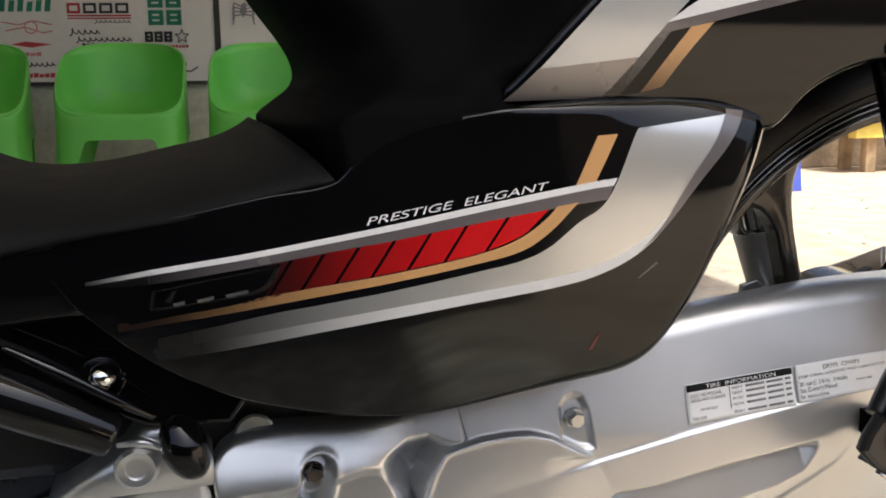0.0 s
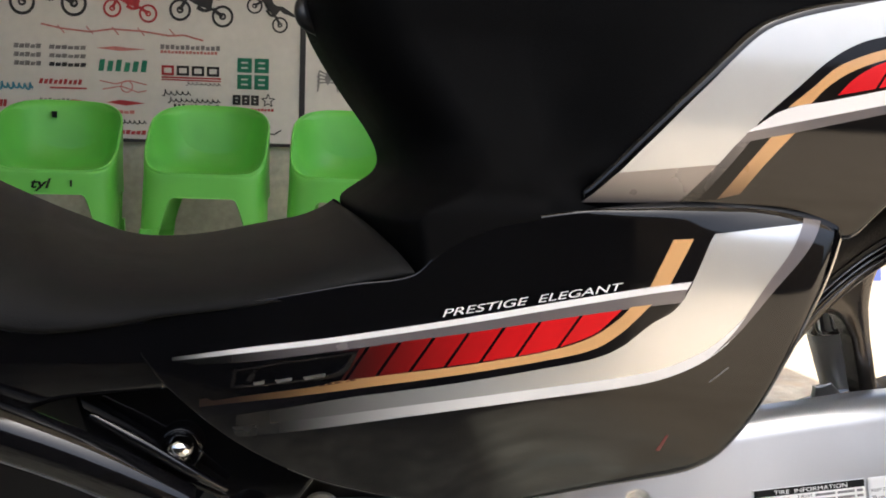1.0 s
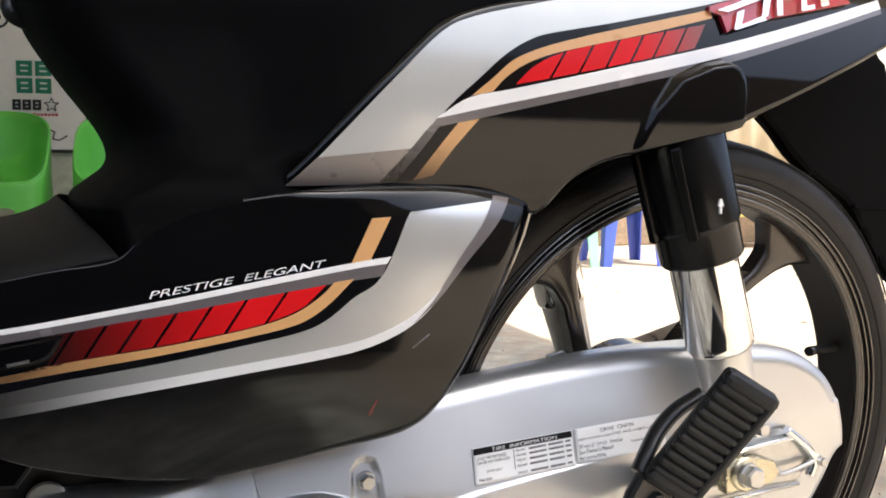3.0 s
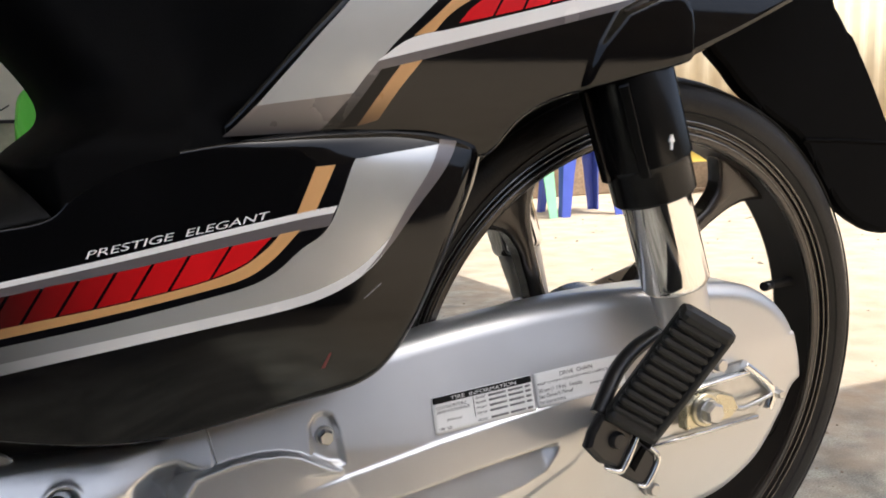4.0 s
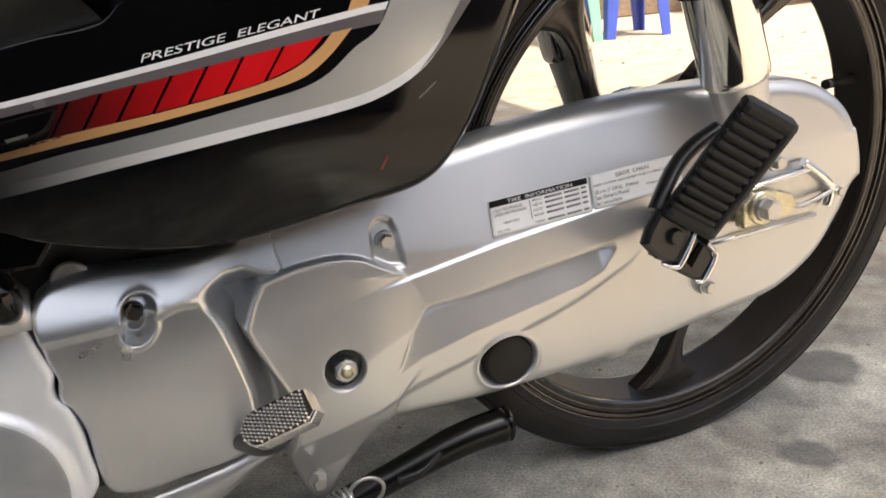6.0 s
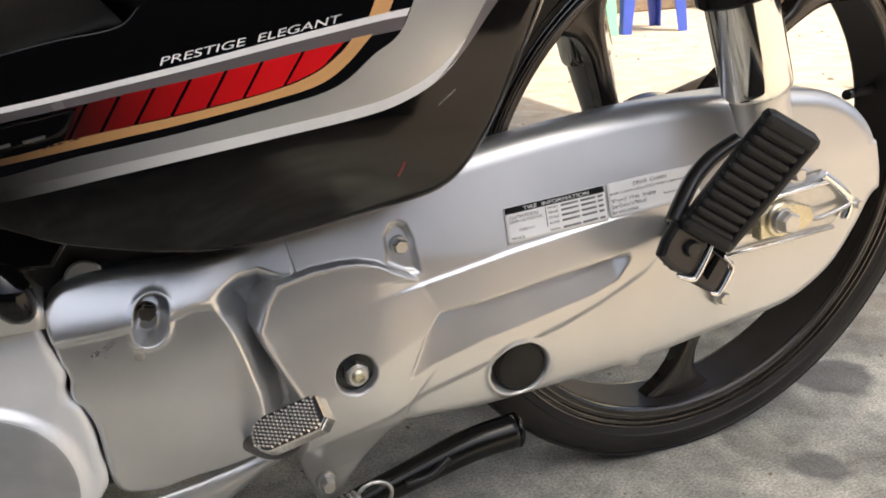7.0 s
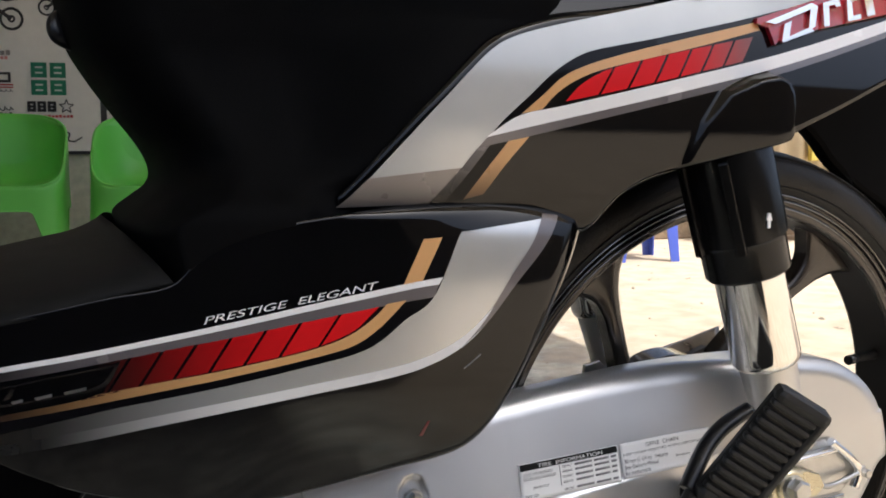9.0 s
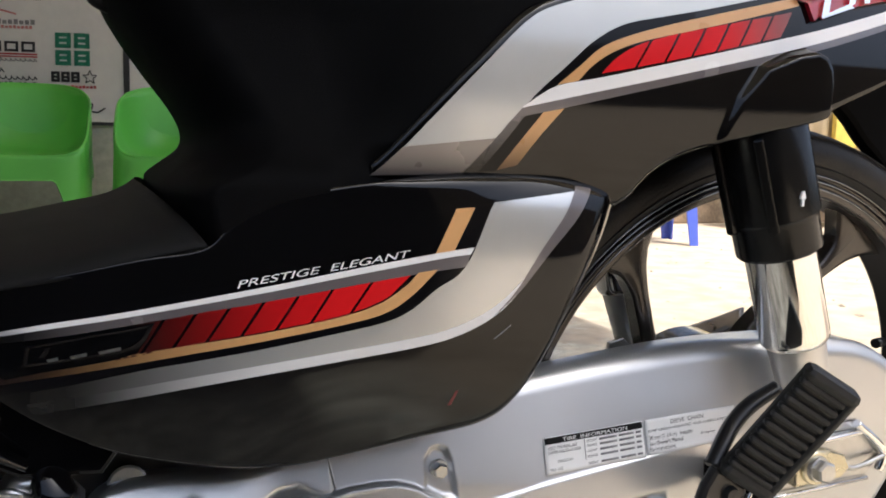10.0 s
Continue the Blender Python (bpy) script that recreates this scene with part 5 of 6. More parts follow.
def make_footpeg():
    """The folded pillion step: ribbed rubber on a steel clevis."""
    st = empty("pillion_step")
    st.parent = bike
    a = Vector((-0.0885, -0.1722, 0.2922))
    b = Vector((-0.0512, -0.2062, 0.3672))
    ax = (b - a).normalized()
    out = Vector((-0.466, -0.855, -0.226))
    out = (out - ax * out.dot(ax)).normalized()
    wd = ax.cross(out).normalized()
    if wd.x < 0:
        wd = -wd
    m = Matrix(((ax.x, wd.x, out.x, a.x), (ax.y, wd.y, out.y, a.y), (ax.z, wd.z, out.z, a.z), (0, 0, 0, 1)))
    L = (b - a).length
    box("rubber_core", (-0.004, -0.0195, -0.008), (L + 0.006, 0.0215, 0.006), PEG_RUBBER, st, "black ribbed step rubber", 0.005, m)
    box("rubber_side", (0.000, 0.0165, -0.008), (L + 0.002, 0.0240, 0.0092), PEG_RUBBER, st, "", 0.003, m)
    for i in range(11):
        t = 0.004 + i * (L - 0.012) / 10
        box("rib", (t, -0.0195, 0.002), (t + 0.0056, 0.0175, 0.0098), PEG_RUBBER, st, "", 0.0024, m)
    for t in (-0.006, L - 0.004):
        box("end_lip", (t, -0.0205, -0.007), (t + 0.012, 0.0245, 0.0106), PEG_RUBBER, st, "", 0.0055, m)
    # clevis and bracket
    prism("bracket", [(-0.124, 0.276), (-0.120, 0.287), (-0.111, 0.300), (-0.1054, 0.2985), (-0.0829, 0.2830), (-0.0818, 0.2783), (-0.0935, 0.2575), (-0.099, 0.2560), (-0.112, 0.2630)], -0.170, -0.160, BLACK_SATIN, st, "black steel step bracket", bevel=0.004)
    prism("spacer", [(-0.074, 0.262), (-0.074, 0.280), (-0.062, 0.280), (-0.058, 0.264), (-0.066, 0.256)], -0.161, -0.098, BLACK_MATTE, st, bevel=0.003)
    for pts in ([(-0.1085, -0.1700, 0.2590), (-0.0975, -0.1715, 0.2550), (-0.0925, -0.1720, 0.2585), (-0.0815, -0.1720, 0.2785), (-0.0822, -0.1710, 0.2815)], [(-0.0765, -0.1660, 0.2385), (-0.0690, -0.1665, 0.2375), (-0.0590, -0.1665, 0.2530), (-0.0592, -0.1660, 0.2600), (-0.0650, -0.1650, 0.2660)]):
        tube("clevis_edge", pts, [0.0012, 0.0022, 0.0024, 0.0020, 0.0012], CHROME, st)
    prism("clevis", [(-0.098, 0.252), (-0.080, 0.276), (-0.0744, 0.2720), (-0.0600, 0.2600), (-0.0590, 0.2515), (-0.0690, 0.2380), (-0.0745, 0.2375)], -0.166, -0.150, BLACK_SATIN, st, bevel=0.003)
    prism("clevis_slot", [(-0.0850, 0.2555), (-0.0735, 0.2690), (-0.0690, 0.2660), (-0.0800, 0.2500)], -0.1675, -0.160, BLACK_MATTE, st, bevel=0.0008)
    prism("clevis_arm", [(-0.096, 0.254), (-0.078, 0.278), (-0.062, 0.265), (-0.074, 0.243)], -0.152, -0.130, BLACK_SATIN, st, bevel=0.002)
    lathe("pivot_pin", [(0.0, -0.1755), (0.005, -0.1750), (0.0065, -0.172), (0.0065, -0.16), (0.0, -0.16)], 20, BLACK_SATIN, st, (-0.0985, 0, 0.2790), closed=False)
    tube("stay", [(-0.1085, -0.160, 0.298), (-0.0985, -0.157, 0.3115), (-0.086, -0.153, 0.3260), (-0.071, -0.153, 0.3395), (-0.050, -0.156, 0.3520)], [0.0050, 0.0055, 0.0055, 0.0055, 0.005], BLACK_SATIN, st, squash=1.4)


make_footpeg()


def make_mudguard():
    """The rear mudguard with its long flap."""
    out = [(0.070, 0.620), (0.080, 0.590), (0.093, 0.569), (0.111, 0.553), (0.131, 0.532), (0.165, 0.508), (0.200, 0.488), (0.229, 0.451), (0.258, 0.415), (0.293, 0.394), (0.318, 0.387), (0.336, 0.388), (0.340, 0.400), (0.3300, 0.465), (0.3050, 0.517), (0.2790, 0.561), (0.245, 0.61), (0.20, 0.655), (0.10, 0.665)]
    o = curve(out + [out[0]], 70)[:-1]
    prism("mudguard", [tuple(p) for p in o], -0.040, -0.022, BLACK_MATTE, bike, "matt black rear mudguard flap", bevel=0.006)
    tube("pressed_seam", [(0.205, -0.0405, 0.486), (0.262, -0.0405, 0.4835), (0.322, -0.0405, 0.4790)], 0.0016, BLACK_MATTE, bike, n=8)


make_mudguard()


# ---- motorcycle: engine and lower parts ----
CRANK_TOP = [(-0.5405, 0.284), (-0.533, 0.2955), (-0.516, 0.3040), (-0.488, 0.3055), (-0.460, 0.3040), (-0.437, 0.3035), (-0.420, 0.3045), (-0.404, 0.3080), (-0.3740, 0.3150)]
CRANK_LOW = [(-0.5400, 0.276), (-0.5365, 0.253), (-0.5315, 0.237), (-0.5330, 0.228), (-0.5315, 0.2205), (-0.5275, 0.2165), (-0.5215, 0.200), (-0.5195, 0.178), (-0.5175, 0.155), (-0.511, 0.142), (-0.490, 0.137), (-0.461, 0.141), (-0.433, 0.144), (-0.408, 0.152), (-0.385, 0.175), (-0.3715, 0.200)]
FACE = [(-0.56, 0.2600), (-0.540, 0.2600), (-0.5016, 0.2612), (-0.4647, 0.2648), (-0.446, 0.2690), (-0.4370, 0.2680), (-0.4293, 0.2603), (-0.4190, 0.2327), (-0.4140, 0.215), (-0.4106, 0.200), (-0.4088, 0.179), (-0.411, 0.160), (-0.418, 0.13), (-0.56, 0.10)]


def crank_y(x, z):
    """Engine side cover: a proud shoulder, a bowed face below it and a rear edge that falls into a valley."""
    d = sd_poly(x, z, FACE)
    low = -0.1015 + 0.9 * np.clip(z - 0.215, 0, 1) ** 2 + 1.6 * np.clip(0.205 - z, 0, 1) ** 2
    high = shoulder_y(x, z)
    up = low + (high - low) * step(0.0, 0.0085, d)
    e = 0.9 * (x - np.interp(z, [0.13, 0.16, 0.179, 0.200, 0.2327, 0.2500, 0.2603, 0.268, 0.290], [-0.418, -0.411, -0.4088, -0.4106, -0.4190, -0.4245, -0.4293, -0.4345, -0.450]))
    rear = low + 0.0025 * step(0.0, 0.004, e) + 0.034 * step(0.002, 0.020, e)
    k = step(-0.446, -0.426, x) * step(0.0, 0.024, np.interp(x, [-0.445, -0.430, -0.415, -0.400, -0.385], [0.276, 0.282, 0.290, 0.292, 0.284]) - z)
    y = up * (1 - k) + rear * k
    y = y + 0.0008 * step(-0.3785, -0.3765, x)
    # bolt well
    ax, az = -0.4760, 0.2695
    well = np.hypot(x - ax - 0.15 * (z - az), np.maximum(np.abs(z - az) - 0.0068, 0)) - 0.0112
    return y + 0.016 * step(0.0012, -0.0055, well) - 0.0012 * np.exp(-((well - 0.001) / 0.0025) ** 2)


def make_engine():
    eng = empty("engine")
    eng.parent = bike
    n, m = 300, 260
    g = loft(CRANK_TOP, CRANK_LOW, n, m)
    x, z = g[..., 0], g[..., 1]
    y = crank_y(x, z)
    rim = np.vstack([curve(CRANK_TOP, 60), curve(CRANK_LOW, 60)[::-1]])
    d = np.clip(-sd_poly(x, z, rim), 0, 1)
    r = (0.003 + 0.003 * step(-0.530, -0.515, x)) * step(-0.395, -0.410, x) + 0.0004
    k = np.minimum(d, r)
    y = y + (r - np.sqrt(np.maximum(r * r - (r - k) ** 2, 0)))
    grid = np.stack([x, y, z], -1)
    shell("crankcase_cover", grid, ENGINE_SILVER, eng, "grey cast aluminium engine side cover", back=np.stack([x, np.full_like(x, -0.04), z], -1))
    hex_bolt(-0.4775, -0.0945, 0.2750, 0.0062, 0.008, DARK_CHROME, eng, flange=1.1)
    box("crankcase", (-0.76, -0.045, 0.12), (-0.40, 0.09, 0.29), BLACK_SATIN, eng, "", 0.01)
    # broad rolled lip that sweeps away beneath the cover
    g = loft([(-0.3800, 0.1505), (-0.3946, 0.1500), (-0.4074, 0.1482), (-0.4204, 0.1440), (-0.4331, 0.1405), (-0.4497, 0.1370), (-0.4661, 0.1338), (-0.52, 0.126)], [(-0.3806, 0.1490), (-0.3846, 0.1431), (-0.3916, 0.1373), (-0.4006, 0.1320), (-0.4140, 0.1250), (-0.4252, 0.1185), (-0.450, 0.105), (-0.50, 0.085)], 60, 16)
    w = np.broadcast_to(np.linspace(0, 1, g.shape[1]), g.shape[:2])
    yy = -0.0945 + 0.012 * (w - 0.35) ** 2 / 0.42
    shell("crankcase_flange", np.stack([g[..., 0], yy, g[..., 1]], -1), SILVER_PAINT, eng, back=0.006)
    # front casing with its round grey disc
    top = [(-0.80, 0.300), (-0.70, 0.302), (-0.62, 0.299), (-0.590, 0.2950), (-0.560, 0.2920), (-0.5450, 0.2860)]
    low = [(-0.80, 0.10), (-0.70, 0.09), (-0.64, 0.09), (-0.590, 0.095), (-0.5520, 0.110), (-0.5260, 0.1480)]
    A, B = curve(top, 70), curve(low, 70)
    edge = curve([(-0.5475, 0.286), (-0.5425, 0.273), (-0.5377, 0.256), (-0.5335, 0.243), (-0.5355, 0.233), (-0.5345, 0.225), (-0.5285, 0.217), (-0.5235, 0.199), (-0.5215, 0.179), (-0.5195, 0.159), (-0.526, 0.147)], 60)
    g = []
    for s in np.linspace(0, 1, 80):
        row = []
        for i, t in enumerate(np.linspace(0, 1, 60)):
            zt = 0.215 + (0.10 - 0.215) * t
            e = edge[i]
            xx = -0.80 + (e[0] + 0.80) * s
            zz = (zt) * (1 - s) + e[1] * s
            row.append((xx, zz))
        g.append(row)
    g = np.array(g)
    x, z = g[..., 0], g[..., 1]
    disc = np.hypot(x + 0.600, z - 0.165) - 0.066
    y = -0.104 - 0.006 * step(0.004, -0.003, disc) + 0.5 * np.clip(z - 0.262, 0, 1) ** 1.3
    ed = np.clip(-sd_poly(x, z, np.vstack([edge, [(-0.80, 0.10), (-0.80, 0.30)]])), 0, 0.003)
    y = y + 0.003 - np.sqrt(np.maximum(0.003 ** 2 - (0.003 - ed) ** 2, 0))
    shell("generator_cover", np.stack([x, y, z], -1), WHITE_SILVER, eng, "bright silver generator cover", back=np.stack([x, np.full_like(x, -0.05), z], -1))
    lathe("disc", [(0.0, -0.1125), (0.060, -0.1122), (0.0625, -0.111), (0.0625, -0.10), (0.0, -0.10)], 64, material("grey_satin_disc", (0.42, 0.43, 0.43), 0.45, metal=0.5), eng, (-0.600, 0, 0.165), label="satin grey disc", closed=False)
    hex_bolt(-0.5885, -0.104, 0.3000, 0.0058, 0.008, ENGINE_SILVER, eng)
    # upper casting, cables and dark parts beneath the side cover
    box("cylinder_block", (-0.80, -0.075, 0.28), (-0.42, 0.06, 0.385), BLACK_SATIN, eng, "shadowed black engine block", 0.01)
    prism("casting", [(-0.635, 0.279), (-0.592, 0.305), (-0.579, 0.322), (-0.553, 0.3245), (-0.547, 0.305), (-0.5390, 0.296), (-0.5395, 0.280)], -0.116, -0.06, ENGINE_SILVER, eng, "bright alloy casting", bevel=0.006, smooth=True)
    tube("black_cap", [(-0.5610, -0.112, 0.3290), (-0.5580, -0.120, 0.3200), (-0.5540, -0.124, 0.3080), (-0.5500, -0.120, 0.2985), (-0.5480, -0.112, 0.2950)], [0.004, 0.0120, 0.0140, 0.0115, 0.004], BLACK_GLOSS, eng)
    lathe("breather_disc", [(0.0, -0.0850), (0.0115, -0.0845), (0.0130, -0.083), (0.0, -0.07)], 28, ENGINE_SILVER, eng, (-0.5125, 0, 0.3000), closed=False)
    lathe("dome_bolt", [(0.0, -0.1405), (0.0030, -0.1400), (0.0058, -0.1380), (0.0076, -0.1345), (0.0082, -0.131), (0.0082, -0.122), (0.0, -0.122)], 28, CHROME, eng, (-0.5970, 0, 0.3600), closed=False)
    tube("bolt_shade", [(-0.5970 + 0.0115 * math.cos(q), -0.1295, 0.3585 + 0.0115 * math.sin(q)) for q in np.linspace(0, 2 * math.pi, 30)], 0.0016, BLACK_GLOSS, eng, n=8, smooth_path=False)
    prism("frame_gusset", [(-0.660, 0.400), (-0.600, 0.408), (-0.550, 0.384), (-0.500, 0.360), (-0.528, 0.322), (-0.575, 0.324), (-0.610, 0.343), (-0.650, 0.365)], -0.122, -0.08, BLACK_GLOSS, eng, bevel=0.003)
    tube("frame_tube", [(-0.72, -0.150, 0.3900), (-0.660, -0.146, 0.3640), (-0.622, -0.142, 0.3440), (-0.594, -0.136, 0.3270)], [0.0160, 0.0160, 0.0150, 0.0125], TUBE_GLOSS, eng, "glossy black frame tube", n=32)
    tube("panel_edge", [(-0.645, -0.140, 0.3830), (-0.615, -0.141, 0.3650), (-0.590, -0.139, 0.3480), (-0.570, -0.133, 0.3340)], [0.002, 0.0035, 0.0035, 0.002], TUBE_GLOSS, eng)
    lathe("casting_boss", [(0.0, -0.1170), (0.0062, -0.1170), (0.0066, -0.1195), (0.0105, -0.1200), (0.0128, -0.1175), (0.0140, -0.110), (0.0, -0.110)], 32, ENGINE_SILVER, eng, (-0.5830, 0, 0.2985), closed=False)
    tube("casting_rib", [(-0.593, -0.114, 0.3130), (-0.580, -0.118, 0.3145), (-0.567, -0.117, 0.3090)], [0.002, 0.003, 0.002], ENGINE_SILVER, eng)
    box("frame_spine", (-0.62, -0.06, 0.33), (-0.33, 0.06, 0.452), BLACK_SATIN, eng, "", 0.01)
    return eng


make_engine()


def make_pedal():
    gp = empty("gear_pedal")
    gp.parent = bike
    a, b = Vector((-0.4240, -0.190, 0.2150)), Vector((-0.3880, -0.203, 0.2310))
    ax = (b - a).normalized()
    out = Vector((-0.12, -0.68, 0.70))
    out = (out - ax * out.dot(ax)).normalized()
    wd = ax.cross(out).normalized()
    m = Matrix(((ax.x, wd.x, out.x, a.x), (ax.y, wd.y, out.y, a.y), (ax.z, wd.z, out.z, a.z), (0, 0, 0, 1)))
    L = (b - a).length
    rim = [(0.004 - 0.010 * math.sin(q), 0.0118 * math.cos(q)) for q in np.linspace(0, math.pi, 14)] + [(L - 0.004, -0.0118), (L + 0.001, -0.0100), (L + 0.003, 0.0060), (L - 0.003, 0.0118)]
    def block(name, scale, n0, n1, mat, label, bevel):
        bm = bmesh.new()
        face = bm.faces.new([bm.verts.new((L / 2 + (u - L / 2) * scale, v * scale, n0)) for u, v in rim])
        for g in bmesh.ops.extrude_face_region(bm, geom=[face])["geom"]:
            if isinstance(g, bmesh.types.BMVert):
                g.co.z = n1
        edges = [e for e in bm.edges if abs(e.verts[0].co.z - e.verts[1].co.z) < 1e-7]
        bmesh.ops.bevel(bm, geom=edges, offset=bevel, segments=3, affect="EDGES", profile=0.5)
        bm.transform(m)
        part(name, bm, mat, gp, label, smooth=False)
    block("tread", 1.0, -0.0130, 0.0030, CHROME, "chrome pedal with a diamond tread", 0.0025)
    block("tread_face", 0.93, 0.0026, 0.0034, BLACK_SATIN, "", 0.0002)
    for i in range(19):
        for j in range(9):
            u, v = -0.004 + i * 0.0025, -0.0105 + (j + 0.5 * (i % 2)) * 0.0025
            lim = 0.0100 if u > 0.004 else 0.0100 * math.sqrt(max(0.0, 1 - ((0.004 - u) / 0.0095) ** 2))
            if abs(v) > lim or u > L - 0.001:
                continue
            bm = bmesh.new()
            bmesh.ops.create_cone(bm, cap_ends=True, segments=4, radius1=0.0016, radius2=0.0007, depth=0.0015, matrix=m @ pose(u, v, 0.0040))
            part("stud", bm, CHROME, gp)
    tube("lever", [(-0.402, -0.188, 0.208), (-0.408, -0.165, 0.190), (-0.414, -0.130, 0.172), (-0.420, -0.095, 0.160)], [0.006, 0.007, 0.007, 0.007], BLACK_SATIN, gp)


make_pedal()


def make_stand():
    sd = empty("side_stand")
    sd.parent = bike
    tube("leg", [(-0.400, -0.085, 0.062), (-0.345, -0.085, 0.080), (-0.290, -0.085, 0.096), (-0.245, -0.085, 0.108), (-0.205, -0.085, 0.112)], [0.011, 0.0115, 0.0120, 0.0138, 0.0148], SHOCK_BLACK, sd, "black steel stand leg, folded up")
    lathe("foot_cap", [(0.0, 0.0), (0.0146, 0.0), (0.0150, 0.002), (0.013, 0.004), (0.0, 0.004)], 28, SHOCK_BLACK, sd, axis="x", centre=(-0.2045, -0.085, 0.112), closed=False)
    tube("hook_peg", [(-0.305, -0.098, 0.095), (-0.285, -0.100, 0.099), (-0.268, -0.098, 0.109)], 0.003, BLACK_SATIN, sd)
    turns, n = 13, 260
    p0, p1 = np.array([-0.403, -0.112, 0.088]), np.array([-0.345, -0.110, 0.0985])
    d = (p1 - p0) / np.linalg.norm(p1 - p0)
    e1, e2 = np.array([0, 1.0, 0]), np.cross(d, [0, 1.0, 0])
    pts = [p0 + (p1 - p0) * t + 0.0085 * (math.cos(2 * math.pi * turns * t) * e1 + math.sin(2 * math.pi * turns * t) * e2) for t in np.linspace(0, 1, n)]
    tube("spring", pts, 0.0016, STEEL, sd, "plated coil spring", n=8, smooth_path=False)
    loop = [(-0.352 + 0.018 + 0.014 * math.cos(a), -0.108, 0.0990 + 0.0115 * math.sin(a)) for a in np.linspace(math.pi, -math.pi * 0.75, 24)]
    tube("spring_loop", loop, 0.0016, STEEL, sd, n=8, smooth_path=False)
    hex_bolt(-0.3690, -0.100, 0.1175, 0.006, 0.012, STEEL, sd)


make_stand()


# ---- chairs ----
def make_chair():
    ch = empty("plastic_chair", "bright green moulded plastic tub chair by the wall", "chair", "chairs along the wall")
    # local: x across, y to the back, z up; the front edge of the seat at y = 0
    hw, dp, sz = 0.151, 0.34, 0.452
    # one moulded bowl: the rim runs low along the front and rises round the back
    n, m = 132, 26
    def rim_at(a):
        sx, cx = math.sin(a), math.cos(a)
        ex = 0.36 if cx > 0 else 0.95
        yn = 0.5 - 0.5 * math.copysign(abs(cx) ** ex, cx)
        lift = 1 - (1 - yn) ** 1.5
        rise = 0.195 * lift
        x = 0.156 * math.copysign(abs(sx) ** ex, sx) * (1 + 0.04 * lift)
        y = 0.34 * yn + 0.05 * lift ** 2
        return x, y, rise, sx, cx
    fine = np.linspace(math.pi, 3 * math.pi, 3000)
    xy = np.array([rim_at(a)[:2] for a in fine])
    run = np.r_[0, np.cumsum(np.linalg.norm(np.diff(xy, axis=0), axis=1))]
    angles = np.interp(np.linspace(0, run[-1], n + 1), run, fine)
    inner, outer, wall, inside = (np.zeros((n + 1, k, 3)) for k in (m, m, 14, 14))
    for i, a in enumerate(angles):
        rx, ry, rise, sx, cx = rim_at(a)
        for j in range(m):
            p = math.pi / 2 * (1 - j / (m - 1)) + 1e-4
            q = math.sin(p) ** 0.5
            h = (1 - math.cos(p)) ** 1.15
            inner[i, j] = (rx * q, 0.17 + (ry - 0.17) * q, 0.440 + (rise + 0.014) * h)
            outer[i, j] = inner[i, j] + np.array((0.005 * sx, -0.005 * cx, -0.005 if j else 0.0))
        # outer wall with an arched opening on each side
        p0 = outer[i, 0]
        e = (min(abs(rx) / 0.157, abs(ry - 0.17) / 0.17) - 0.50) / 0.20
        low = 0.390 - 0.110 * min(1.0, max(0.0, e)) ** 1.4
        for j, t in enumerate(np.linspace(0, 1, 14)):
            z = (p0[2] - 0.001) * (1 - t) + low * t
            f = 1 + 0.30 * max(0.0, 0.452 - z) + 0.012 * min(1.0, 40 * t)
            wall[i, j] = (p0[0] * f, 0.17 + (p0[1] - 0.17 - 0.05 * t * max(0.0, -cx)) * f, z)
            inside[i, j] = (wall[i, j] - np.array([0, 0.17, 0])) * np.array([0.97, 0.97, 1]) + np.array([0, 0.17, 0])
    def hoop(name, a, b):
        k = a.shape[1]
        v = np.vstack([a[:-1].reshape(-1, 3), b[:-1].reshape(-1, 3)])
        f = []
        for i in range(n):
            i2 = (i + 1) % n
            for j in range(k - 1):
                q = (i * k + j, i * k + j + 1, i2 * k + j + 1, i2 * k + j)
                f.append(q)
                f.append(tuple(c + n * k for c in q[::-1]))
            for j in (0, k - 1):
                f.append((i * k + j, i2 * k + j, n * k + i2 * k + j, n * k + i * k + j))
        mesh(name, v, f, GREEN, ch)
    hoop("tub_seat", inner, outer)
    tube("rim", [tuple(p) for p in ((inner[:, 0] + outer[:, 0]) / 2 - np.array([0, 0, 0.002]))[::2]], 0.0042, GREEN, ch, n=8, steps=160)
    hoop("outer_wall", wall, inside)
    # flared legs
    for sx in (-1, 1):
        for yy, fy in ((0.012, -1), (dp - 0.02, 1)):
            bm = bmesh.new()
            prev = None
            for t in np.linspace(0, 1, 6):
                z = 0.305 * (1 - t)
                cx = sx * (hw * 1.085 + 0.018 * t)
                cy = yy + fy * (0.018 + 0.026 * t)
                w = 0.052 - 0.016 * t
                ring = [bm.verts.new((cx - sx * w, cy, z)), bm.verts.new((cx - sx * 0.006, cy, z)), bm.verts.new((cx, cy - fy * 0.006, z)), bm.verts.new((cx, cy - fy * w, z)), bm.verts.new((cx - sx * 0.006, cy - fy * w, z)), bm.verts.new((cx - sx * 0.008, cy - fy * 0.010, z)), bm.verts.new((cx - sx * w, cy - fy * 0.006, z))]
                if prev:
                    for i in range(7):
                        bm.faces.new((prev[i], prev[(i + 1) % 7], ring[(i + 1) % 7], ring[i]))
                else:
                    bm.faces.new(ring)
                prev = ring
            bm.faces.new(prev[::-1])
            part("leg", bm, GREEN, ch)
    return ch


def chair_pose(u, d, turn=0.0):
    x, y, _ = wall_point(u, d, 0)
    return pose(x, y, 0, 0, 0, -math.degrees(math.atan2(WN[0], WN[1])) + turn)


chair = make_chair()
